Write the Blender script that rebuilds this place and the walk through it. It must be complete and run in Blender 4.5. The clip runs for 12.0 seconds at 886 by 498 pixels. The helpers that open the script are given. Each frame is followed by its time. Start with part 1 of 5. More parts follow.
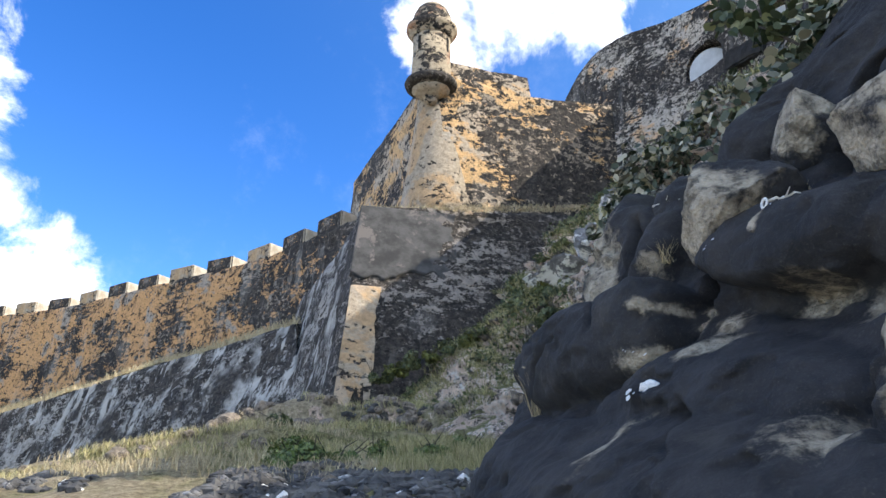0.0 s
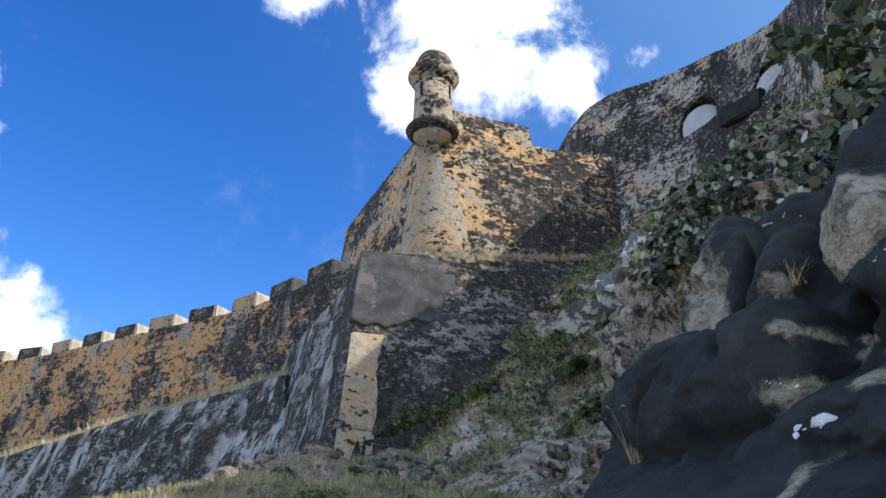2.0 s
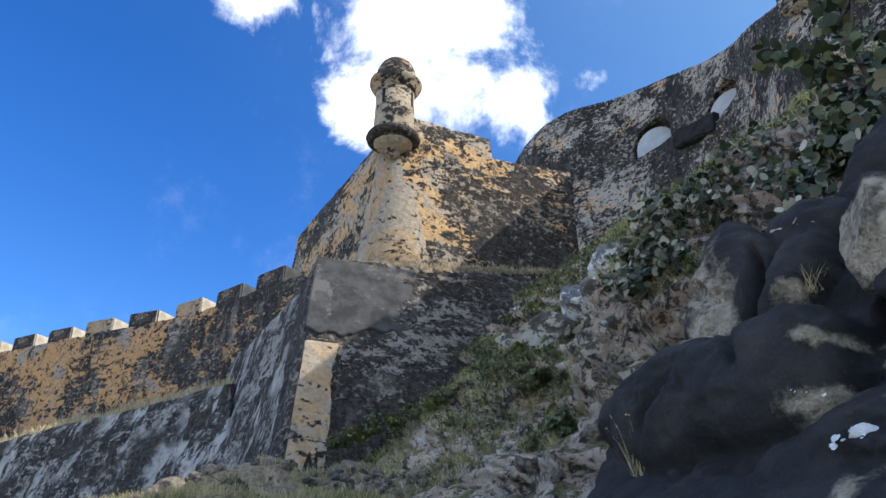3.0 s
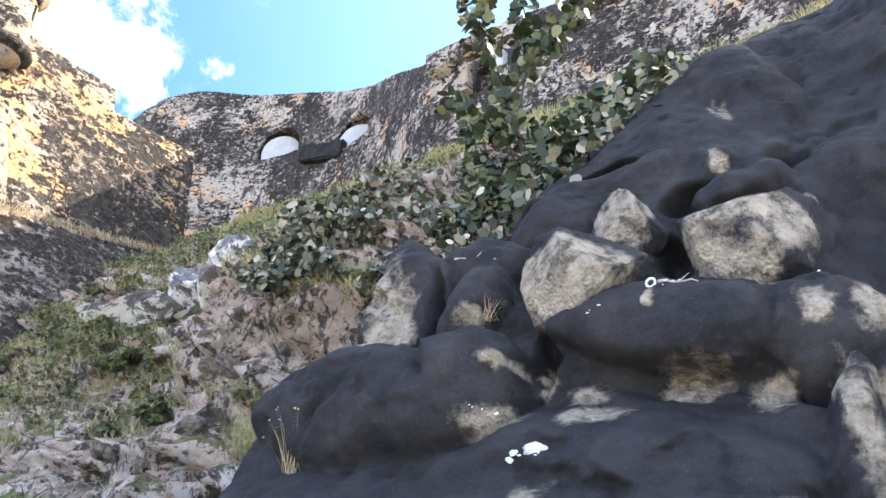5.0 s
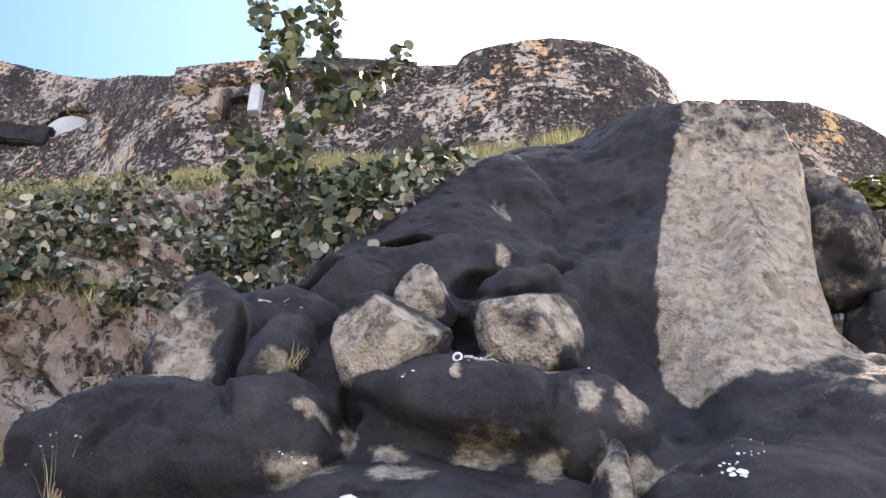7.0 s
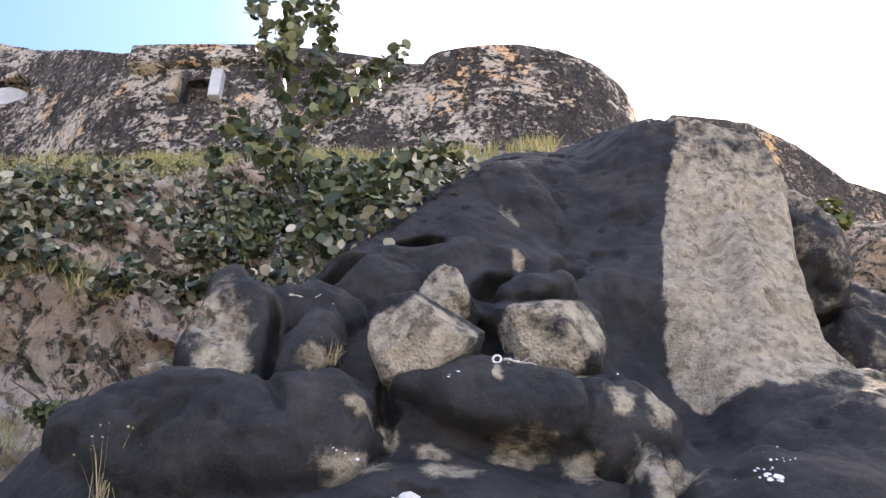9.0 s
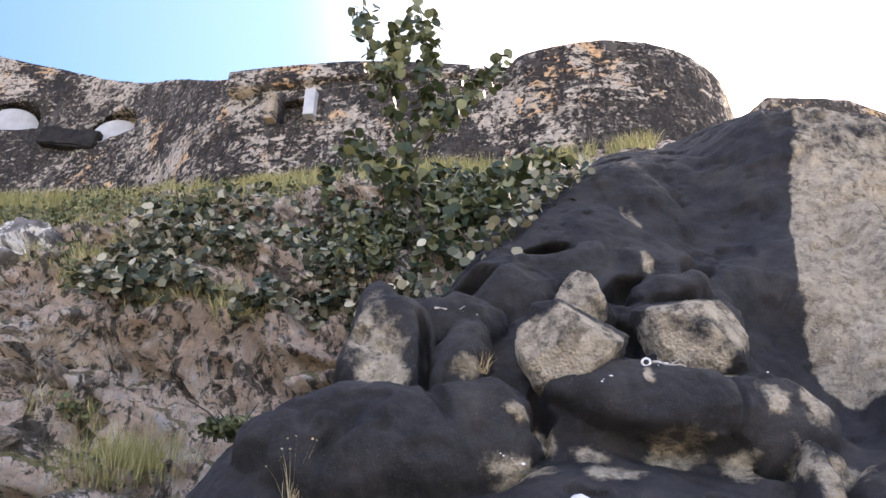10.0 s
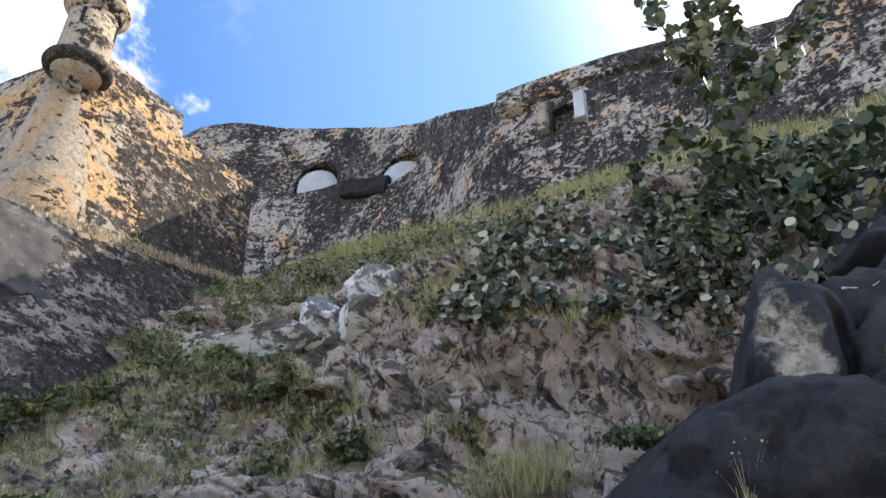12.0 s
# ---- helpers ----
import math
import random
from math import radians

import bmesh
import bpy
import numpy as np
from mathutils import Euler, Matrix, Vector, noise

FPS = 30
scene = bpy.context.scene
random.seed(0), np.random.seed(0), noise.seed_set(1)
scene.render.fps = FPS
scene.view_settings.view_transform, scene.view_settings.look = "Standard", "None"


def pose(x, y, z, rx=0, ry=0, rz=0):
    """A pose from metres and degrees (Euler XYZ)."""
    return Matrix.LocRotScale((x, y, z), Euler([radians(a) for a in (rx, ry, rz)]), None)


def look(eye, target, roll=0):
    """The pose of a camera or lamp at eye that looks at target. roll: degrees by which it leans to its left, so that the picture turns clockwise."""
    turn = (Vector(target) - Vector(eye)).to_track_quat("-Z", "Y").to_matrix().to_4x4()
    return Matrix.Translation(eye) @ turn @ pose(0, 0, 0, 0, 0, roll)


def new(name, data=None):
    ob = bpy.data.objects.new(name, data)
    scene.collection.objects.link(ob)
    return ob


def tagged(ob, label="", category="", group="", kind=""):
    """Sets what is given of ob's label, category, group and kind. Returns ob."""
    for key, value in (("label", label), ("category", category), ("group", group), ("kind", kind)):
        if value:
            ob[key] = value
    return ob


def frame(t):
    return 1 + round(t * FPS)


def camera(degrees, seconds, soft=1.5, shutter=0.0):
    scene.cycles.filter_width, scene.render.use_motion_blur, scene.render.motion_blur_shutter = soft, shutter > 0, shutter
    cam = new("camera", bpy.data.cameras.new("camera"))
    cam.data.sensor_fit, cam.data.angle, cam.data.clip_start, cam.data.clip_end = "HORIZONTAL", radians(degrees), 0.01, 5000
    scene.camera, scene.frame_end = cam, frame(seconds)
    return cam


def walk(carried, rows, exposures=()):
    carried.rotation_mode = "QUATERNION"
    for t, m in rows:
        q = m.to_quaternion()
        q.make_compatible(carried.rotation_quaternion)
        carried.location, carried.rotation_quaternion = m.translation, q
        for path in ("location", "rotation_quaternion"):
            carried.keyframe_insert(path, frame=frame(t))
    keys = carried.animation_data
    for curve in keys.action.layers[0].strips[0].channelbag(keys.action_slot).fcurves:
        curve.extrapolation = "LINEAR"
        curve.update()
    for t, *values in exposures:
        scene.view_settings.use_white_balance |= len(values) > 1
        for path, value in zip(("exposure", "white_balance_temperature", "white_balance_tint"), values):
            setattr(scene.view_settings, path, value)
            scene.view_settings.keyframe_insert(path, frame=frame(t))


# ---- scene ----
cam = camera(61.6, 12.0)
PATH = [
    (0, (0.416, 0.237, 1.466), (0.312, 2.123, 2.123), 0.7),
    (0.5, (0.056, 0.564, 1.47), (-0.049, 2.449, 2.129), 0.9),
    (1, (-0.275, 0.883, 1.457), (-0.35, 2.768, 2.123), 0.8),
    (1.5, (-0.62, 1.131, 1.436), (-0.67, 2.989, 2.174), 0.9),
    (2, (-0.912, 1.398, 1.417), (-0.948, 3.23, 2.219), 0.9),
    (2.5, (-1.176, 1.725, 1.441), (-1.199, 3.547, 2.267), 0.9),
    (4.5, (-2.3, 2.592, 1.371), (-1.392, 4.149, 2.238), 1.2),
    (5, (-2.484, 2.874, 1.39), (-1.374, 4.295, 2.254), 0.9),
    (5.5, (-2.771, 3.093, 1.364), (-1.401, 4.264, 2.232), 0.5),
    (6, (-3.071, 3.295, 1.336), (-1.606, 4.312, 2.239), 0.3),
    (6.5, (-3.326, 3.523, 1.336), (-1.803, 4.385, 2.304), 0.1),
    (7, (-3.685, 3.688, 1.316), (-2.114, 4.443, 2.296), 0.0),
    (9, (-4.321, 4.759, 1.295), (-2.674, 5.342, 2.268), -0.2),
    (9.5, (-4.691, 5.028, 1.258), (-3.07, 5.677, 2.235), -0.0),
    (10, (-4.909, 5.283, 1.253), (-3.347, 6.064, 2.228), 0.1),
    (10.5, (-5.133, 5.587, 1.272), (-3.667, 6.54, 2.243), 0.5),
    (11, (-5.437, 5.85, 1.25), (-4.074, 6.94, 2.227), 1.0),
    (11.5, (-5.624, 6.111, 1.265), (-4.381, 7.343, 2.234), 1.1),
    (12, (-5.834, 6.325, 1.295), (-4.698, 7.657, 2.262), 1.5),
]

EXPOSURES = [(0.0, 1.2, 6500, 8), (2.5, 0.75, 6200, 7), (4.5, 1.72, 6600, 12), (5.0, 2.25, 7000, 15), (5.5, 2.5, 7800, 20), (6.0, 2.45, 7850, 22), (7.0, 2.0, 7700, 22),
             (9.0, 1.88, 7750, 21), (10.0, 1.88, 7750, 21), (10.5, 1.93, 7750, 20), (11.0, 2.3, 7550, 18), (11.5, 1.6, 7000, 12), (12.0, 1.38, 6900, 12)]
walk(cam, [(t, look(eye, target, roll)) for t, eye, target, roll in PATH], EXPOSURES)

# ---- sky and sun ----
SUN_AZ, SUN_EL = 106.0, 39.0  # degrees clockwise from +y, degrees above the horizon
SUN_STRENGTH, SKY_STRENGTH = 2.45, 0.138


def towards(az, el):
    a, e = radians(az), radians(el)
    return Vector((math.sin(a) * math.cos(e), math.cos(a) * math.cos(e), math.sin(e)))


class Nodes:
    """Short hand for building a node tree."""

    def __init__(self, tree):
        self.tree = tree
        tree.nodes.clear()

    def add(self, kind, sets=(), **inputs):
        node = self.tree.nodes.new(kind)
        self.choose(node, dict(sets))
        for key, value in inputs.items():
            self.put(node.inputs[int(key[1:]) if key[0] == "i" and key[1:].isdigit() else key.replace("_", " ")], value)
        return node

    def choose(self, node, sets):
        if "operation" in sets:
            node.operation = sets["operation"]
        if "data_type" in sets:
            node.data_type = sets["data_type"]
        if "blend_type" in sets:
            node.blend_type = sets["blend_type"]
        if "interpolation_type" in sets:
            node.interpolation_type = sets["interpolation_type"]
        if "sky_type" in sets:
            node.sky_type = sets["sky_type"]
        if "sun_disc" in sets:
            node.sun_disc = sets["sun_disc"]
        if "sun_elevation" in sets:
            node.sun_elevation = sets["sun_elevation"]
        if "sun_rotation" in sets:
            node.sun_rotation = sets["sun_rotation"]
        if "air_density" in sets:
            node.air_density = sets["air_density"]
        if "dust_density" in sets:
            node.dust_density = sets["dust_density"]
        if "ozone_density" in sets:
            node.ozone_density = sets["ozone_density"]
        if "feature" in sets:
            node.feature = sets["feature"]
        if "attribute_name" in sets:
            node.attribute_name = sets["attribute_name"]

    def put(self, socket, value):
        if hasattr(value, "is_output"):
            self.tree.links.new(value, socket)
        elif isinstance(value, tuple) and len(value) == 3 and socket.type == "RGBA":
            socket.default_value = (*value, 1)
        else:
            socket.default_value = value

    def math(self, op, a, b=0.0, c=0.0):
        node = self.add("ShaderNodeMath", {"operation": op})
        for i, value in enumerate((a, b, c)):
            self.put(node.inputs[i], value)
        return node.outputs[0]

    def ramp(self, value, low, high, to_low=0.0, to_high=1.0):
        node = self.add("ShaderNodeMapRange", {"interpolation_type": "SMOOTHSTEP"}, Value=value, From_Min=low, From_Max=high, To_Min=to_low, To_Max=to_high)
        return node.outputs[0]

    def mix(self, factor, a, b, blend="MIX"):
        node = self.add("ShaderNodeMix", {"data_type": "RGBA", "blend_type": blend})
        self.put(node.inputs[0], factor), self.put(node.inputs[6], a), self.put(node.inputs[7], b)
        return node.outputs[2]

    def noise(self, at, scale, detail=5.0, rough=0.6, distortion=0.0):
        return self.add("ShaderNodeTexNoise", Vector=at, Scale=scale, Detail=detail, Roughness=rough, Distortion=distortion).outputs[0]

    def scaled(self, at, x, y, z):
        node = self.add("ShaderNodeMapping", Vector=at)
        node.inputs["Scale"].default_value = (x, y, z)
        return node.outputs[0]


def make_world():
    world = bpy.data.worlds.new("sky")
    scene.world = world
    world.use_nodes = True
    n = Nodes(world.node_tree)
    sky = n.add("ShaderNodeTexSky", {"sky_type": "NISHITA", "sun_disc": False, "sun_elevation": radians(SUN_EL), "sun_rotation": radians(SUN_AZ),
                                     "air_density": 1.0, "dust_density": 0.2, "ozone_density": 4.0})
    blue = n.add("ShaderNodeHueSaturation", Hue=0.514, Saturation=1.3, Value=0.92, Color=sky.outputs[0]).outputs[0]
    at = n.add("ShaderNodeTexCoord").outputs["Generated"]
    lumps = None
    # cumulus: direction and angular size of each heap
    # the last five lie out of view, added to lift the shaded side
    for az, el, size in ((-44, 27, 0.17), (-37.5, 20, 0.08), (-34, 12.5, 0.12), (-42, 14, 0.13), (0.5, 42, 0.15), (4, 37, 0.13), (9.5, 36, 0.105),
                         (-4, 36, 0.09), (-17, 44, 0.10), (30, 62, 0.12), (-70, 30, 0.26), (-100, 25, 0.32), (-140, 40, 0.30), (-115, 55, 0.25), (170, 30, 0.25)):
        far = n.add("ShaderNodeVectorMath", {"operation": "DISTANCE"}, i0=at, i1=tuple(towards(az, el))).outputs["Value"]
        one = n.ramp(far, size * 1.5, 0.0)
        lumps = one if lumps is None else n.math("MAXIMUM", lumps, one)
    puff = n.noise(at, 7.0, 9.0, 0.62, 0.3)
    cover = n.ramp(n.math("ADD", lumps, n.math("MULTIPLY", n.math("SUBTRACT", puff, 0.5), 2.6)), 0.42, 0.98)
    wisp = n.math("MULTIPLY", n.ramp(n.noise(at, 3.0, 8.0, 0.7), 0.55, 0.8), 0.12)
    cover = n.math("MAXIMUM", cover, wisp)
    # white haze round the sun
    near = n.add("ShaderNodeVectorMath", {"operation": "DISTANCE"}, i0=at, i1=tuple(towards(SUN_AZ, SUN_EL))).outputs["Value"]
    haze = n.ramp(near, 1.5, 0.3)
    blue = n.mix(n.math("MULTIPLY", haze, 0.8), blue, (1.8, 2.95, 3.75))
    cover = n.math("MAXIMUM", cover, n.math("MULTIPLY", n.ramp(near, 0.75, 0.30), 0.95))
    shade = n.ramp(n.noise(at, 9.0, 6.0), 0.3, 0.7, 6.5, 10.0)
    cloud = n.add("ShaderNodeCombineColor", i0=shade, i1=n.math("MULTIPLY", shade, 1.01), i2=n.math("MULTIPLY", shade, 1.06)).outputs[0]
    back = n.add("ShaderNodeBackground", Color=n.mix(cover, blue, cloud), Strength=SKY_STRENGTH)
    n.add("ShaderNodeOutputWorld", Surface=back.outputs[0])
    sun = new("sun", bpy.data.lights.new("sun", "SUN"))
    sun.data.energy, sun.data.angle, sun.data.color = SUN_STRENGTH, radians(0.5), (1.0, 0.93, 0.82)
    sun.matrix_world = look(towards(SUN_AZ, SUN_EL) * 200, (0, 0, 0))


make_world()


# ---- materials ----
def shader(name, rough=0.9, spec=0.3):
    m = bpy.data.materials.new(name)
    m.use_nodes = True
    n = Nodes(m.node_tree)
    surface = n.add("ShaderNodeBsdfPrincipled", Roughness=rough)
    surface.inputs["Specular IOR Level"].default_value = spec
    n.add("ShaderNodeOutputMaterial", Surface=surface.outputs[0])
    at = n.add("ShaderNodeTexCoord").outputs["Object"]
    return m, n, surface, at


def bump(n, surface, height, strength, distance):
    n.put(surface.inputs["Normal"], n.add("ShaderNodeBump", Height=height, Strength=strength, Distance=distance).outputs[0])


def fort_plaster(name, cover=0.5, ochre=0.5, soot=0.4, streak=0.1, ochre_color=(0.66, 0.38, 0.16), lime_color=(0.60, 0.50, 0.39), fade=None, size=1.0):
    """Old masonry: dark stone in courses, broken patches of ochre and lime render, soot blotches and rain streaks.
    fade = (x0, x1): between these the render thins out to bare dark stone."""
    m, n, surface, at = shader(name)
    fine, grit = n.noise(at, 5.0, 8, 0.72), n.noise(at, 18.0, 5, 0.7)
    course = n.noise(n.scaled(at, 0.9, 0.9, 2.3), 1.0, 9, 0.74)
    stone = n.mix(n.ramp(fine, 0.38, 0.64), (0.015, 0.014, 0.013), (0.085, 0.070, 0.060))
    stone = n.mix(n.math("MULTIPLY", n.ramp(course, 0.52, 0.60), 0.55), stone, n.mix(n.ramp(grit, 0.4, 0.6), (0.05, 0.042, 0.036), (0.17, 0.14, 0.12)))
    # small flecks of lime left on the stone
    fleck = n.noise(n.scaled(at, 1.0, 1.0, 1.35), 1.9 * size, 9, 0.72, 0.4)
    bed = n.noise(at, 0.33, 4)
    stone = n.mix(n.math("MULTIPLY", n.ramp(n.math("ADD", fleck, n.math("MULTIPLY", n.math("SUBTRACT", bed, 0.5), 0.5)), 0.565, 0.59), 0.85), stone, n.mix(n.ramp(grit, 0.35, 0.65), tuple(c * 0.45 for c in lime_color), tuple(c * 0.85 for c in lime_color)))
    # broken render: flakes lie along the courses
    flake = n.noise(n.scaled(at, 0.80 * size, 0.80 * size, 1.9 * size), 1.0, 11, 0.68, 0.5)
    broad = n.noise(n.scaled(at, 1.0, 1.0, 1.3), 0.20, 4, 0.55)
    keep = n.math("ADD", n.math("ADD", flake, n.math("MULTIPLY", n.math("SUBTRACT", broad, 0.5), 1.1)), n.math("ADD", n.math("MULTIPLY", n.math("SUBTRACT", fine, 0.5), 0.42), n.math("MULTIPLY", n.math("SUBTRACT", grit, 0.5), 0.16)))
    if fade:
        x = n.add("ShaderNodeSeparateXYZ", i0=at).outputs[0]
        keep = n.math("SUBTRACT", keep, n.ramp(n.math("ADD", x, n.math("MULTIPLY", n.math("SUBTRACT", broad, 0.5), 4.0)), fade[0], fade[1], 0.0, 0.13))
    low = 0.68 - 0.36 * cover
    render = n.ramp(keep, low, low + 0.022)
    # round holes knocked through it
    holes = n.noise(n.scaled(at, 1.0, 1.0, 1.25), 2.3 * size, 4, 0.5, 0.2)
    render = n.math("MULTIPLY", render, n.ramp(holes, 0.32 + 0.13 * soot, 0.345 + 0.13 * soot))
    lime = n.mix(n.ramp(fine, 0.32, 0.66), tuple(c * 0.62 for c in lime_color), lime_color)
    warm = n.mix(n.ramp(fine, 0.32, 0.66), tuple(c * 0.78 for c in ochre_color), tuple(min(1.0, c * 1.15) for c in ochre_color))
    tone = n.ramp(n.noise(n.scaled(at, 1.0, 1.0, 1.2), 0.34, 6, 0.6, 0.4), 0.66 - 0.32 * ochre, 0.72 - 0.32 * ochre)
    colour = n.mix(render, stone, n.mix(tone, lime, warm))
    # black growth in blotches that trail a little downwards
    run = n.noise(n.scaled(at, 1.2, 1.2, 0.75), 0.9, 10, 0.72, 0.6)
    film = n.ramp(n.math("ADD", run, n.math("MULTIPLY", n.math("SUBTRACT", grit, 0.5), 0.15)), 0.70 - 0.30 * soot, 0.76 - 0.30 * soot)
    colour = n.mix(n.math("MULTIPLY", film, 0.85), colour, (0.026, 0.024, 0.023))
    wash = n.math("MULTIPLY", n.ramp(n.noise(n.scaled(at, 0.9, 0.9, 0.16), 1.0, 8, 0.68), 0.54 - 0.06 * streak, 0.60 - 0.06 * streak), n.ramp(n.noise(at, 0.30, 5), 0.40, 0.60, 0.0, streak))
    colour = n.mix(wash, colour, (0.55, 0.52, 0.48))
    n.put(surface.inputs["Base Color"], colour)
    bump(n, surface, n.math("ADD", n.math("MULTIPLY", fine, 0.5), n.math("ADD", n.math("MULTIPLY", course, 0.7), n.math("MULTIPLY", render, 0.35))), 1.0, 0.14)
    return m


def plain_rough(name, a, b, scale=3.0, rough=0.9, depth=0.03, c=None, c_from=0.54):
    m, n, surface, at = shader(name, rough)
    colour = n.mix(n.ramp(n.noise(at, scale, 7, 0.65), 0.32, 0.68), a, b)
    if c:
        colour = n.mix(n.ramp(n.noise(at, scale * 0.37, 9, 0.72, 0.4), c_from, c_from + 0.04), colour, c)
    n.put(surface.inputs["Base Color"], colour)
    bump(n, surface, n.noise(at, scale * 5, 6, 0.7), 0.8, depth)
    return m


def black_crust():
    """Dark crusted rock; the attribute 'bare' marks where the crust has come away."""
    m, n, surface, at = shader("black_crust_rock", 0.82, 0.25)
    bare = n.add("ShaderNodeAttribute", {"attribute_name": "bare"}).outputs["Fac"]
    fine, mid = n.noise(at, 24.0, 6, 0.7), n.noise(at, 2.2, 7, 0.6)
    crust = n.mix(n.ramp(mid, 0.3, 0.7), (0.016, 0.017, 0.020), (0.038, 0.037, 0.040))
    crust = n.mix(n.math("MULTIPLY", n.ramp(n.noise(at, 0.9, 9, 0.7, 0.4), 0.50, 0.74), 0.45), crust, (0.085, 0.076, 0.066))
    grain = n.noise(at, 60.0, 5, 0.75)
    crust = n.mix(n.math("MULTIPLY", n.ramp(fine, 0.52, 0.74), 0.4), crust, (0.08, 0.077, 0.074))
    crust = n.mix(n.math("MULTIPLY", n.ramp(grain, 0.56, 0.70), 0.35), crust, (0.22, 0.20, 0.18))
    grit = n.add("ShaderNodeTexVoronoi", {"feature": "F1"}, Vector=at, Scale=26.0).outputs["Distance"]
    sand = n.mix(n.ramp(n.noise(at, 5.0, 8, 0.7), 0.3, 0.7), (0.29, 0.25, 0.19), (0.55, 0.475, 0.37))
    sand = n.mix(n.math("MULTIPLY", n.ramp(n.noise(at, 6.0, 8, 0.75), 0.52, 0.38), 0.7), sand, (0.13, 0.11, 0.085))
    edge = n.ramp(n.math("ADD", bare, n.math("MULTIPLY", n.math("SUBTRACT", n.noise(at, 3.0, 8, 0.70), 0.5), 1.9)), 0.30, 0.82)
    n.put(surface.inputs["Base Color"], n.mix(edge, crust, sand))
    n.put(surface.inputs["Roughness"], n.ramp(edge, 0.0, 1.0, 0.78, 0.95))
    relief = n.math("ADD", n.math("MULTIPLY", fine, n.ramp(edge, 0, 1, 0.6, 1.0)), n.math("MULTIPLY", grit, edge))
    bump(n, surface, n.math("ADD", relief, n.math("MULTIPLY", mid, 0.8)), 0.9, 0.04)
    return m


def slope_earth(name, grass=0.45):
    """Weathered slope: pale and rusty rock, dark grime, low green growth on the flatter parts."""
    m, n, surface, at = shader(name, 0.95, 0.15)
    up = n.add("ShaderNodeSeparateXYZ", i0=n.add("ShaderNodeNewGeometry").outputs["Normal"]).outputs[2]
    mid, fine, big = n.noise(at, 1.5, 11, 0.76, 0.9), n.noise(at, 7.0, 9, 0.75), n.noise(at, 0.25, 5)
    drip = n.noise(n.scaled(at, 2.6, 2.6, 0.8), 1.0, 10, 0.75, 0.6)
    rock = n.mix(n.ramp(mid, 0.36, 0.60), (0.60, 0.46, 0.365), (0.93, 0.73, 0.585))
    cream = n.mix(n.ramp(fine, 0.34, 0.60), (0.80, 0.60, 0.47), (0.97, 0.85, 0.73))
    rock = n.mix(n.ramp(n.noise(n.scaled(at, 1.0, 1.0, 0.8), 0.60, 10, 0.72, 0.7), 0.50, 0.535), rock, cream)
    rock = n.mix(n.math("MULTIPLY", n.ramp(drip, 0.555, 0.59), 0.9), rock, (0.86, 0.80, 0.74))
    grime = n.noise(n.scaled(at, 1.0, 1.0, 0.75) , 0.85, 11, 0.74, 0.8)
    rock = n.mix(n.math("MULTIPLY", n.ramp(grime, 0.52, 0.555), 0.92), rock, n.mix(n.ramp(fine, 0.4, 0.6), (0.045, 0.042, 0.038), (0.17, 0.155, 0.135)))
    rock = n.mix(n.math("MULTIPLY", n.ramp(n.noise(n.scaled(at, 1.0, 1.0, 0.6), 4.2, 10, 0.80, 0.5), 0.48, 0.43), 0.85), rock, (0.05, 0.043, 0.036))
    green = n.mix(n.ramp(fine, 0.3, 0.7), (0.10, 0.10, 0.045), (0.40, 0.37, 0.18))
    green = n.mix(n.ramp(big, 0.42, 0.56), green, n.mix(n.ramp(fine, 0.35, 0.65), (0.26, 0.21, 0.14), (0.60, 0.50, 0.34)))
    flat = n.ramp(n.math("ADD", up, n.math("MULTIPLY", n.math("SUBTRACT", mid, 0.5), 2.0)), 0.95 - 0.5 * grass, 1.05 - 0.5 * grass)
    n.put(surface.inputs["Base Color"], n.mix(flat, rock, green))
    bump(n, surface, n.math("ADD", n.math("MULTIPLY", mid, 1.5), n.math("ADD", n.math("MULTIPLY", fine, 0.5), n.math("MULTIPLY", drip, 0.6))), 1.0, 0.22)
    return m


# pale foreground, added to bounce sunlight onto the shaded rock and slope
def bounce_ground():
    m, n, surface, at = shader("bounce_ground", 0.95, 0.15)
    n.put(surface.inputs["Base Color"], n.mix(n.ramp(n.noise(at, 0.8, 8, 0.7), 0.35, 0.65), (0.46, 0.41, 0.34), (0.66, 0.60, 0.51)))
    bump(n, surface, n.noise(at, 9.0, 6), 0.7, 0.03)
    return m


def leafy(name, a, b, gloss=0.45, power=1.0):
    m, n, surface, at = shader(name, gloss, 0.4)
    tint = n.add("ShaderNodeNewGeometry").outputs["Random Per Island"]
    own = n.add("ShaderNodeObjectInfo").outputs["Random"]
    pick = n.math("FRACT", n.math("ADD", tint, own))
    colour = n.mix(n.math("POWER", pick, power), a, b)
    n.put(surface.inputs["Base Color"], colour)
    return m


FORT = fort_plaster("weathered_fort_render", 0.55, 0.62, 0.48, 0.06, (0.68, 0.43, 0.21), (0.60, 0.48, 0.36), (1.2, 5.2), 1.3)
FORT_OCHRE = fort_plaster("ochre_curtain_render", 0.66, 0.84, 0.50, 0.25, (0.62, 0.35, 0.16), (0.46, 0.39, 0.32), (-22.0, -9.0), 1.4)
FORT_DARK = fort_plaster("blackened_fort_masonry", 0.20, 0.15, 0.50, 0.10, (0.42, 0.29, 0.18), (0.38, 0.33, 0.29), None, 1.4)
FORT_STREAK = fort_plaster("streaked_scarp_masonry", 0.26, 0.0, 0.45, 0.95, (0.4, 0.32, 0.25), (0.46, 0.42, 0.38), None, 1.2)
FORT_PALE = fort_plaster("pale_sentry_render", 0.78, 0.42, 0.18, 0.05, (0.38, 0.21, 0.13), (0.56, 0.45, 0.32), None, 1.3)
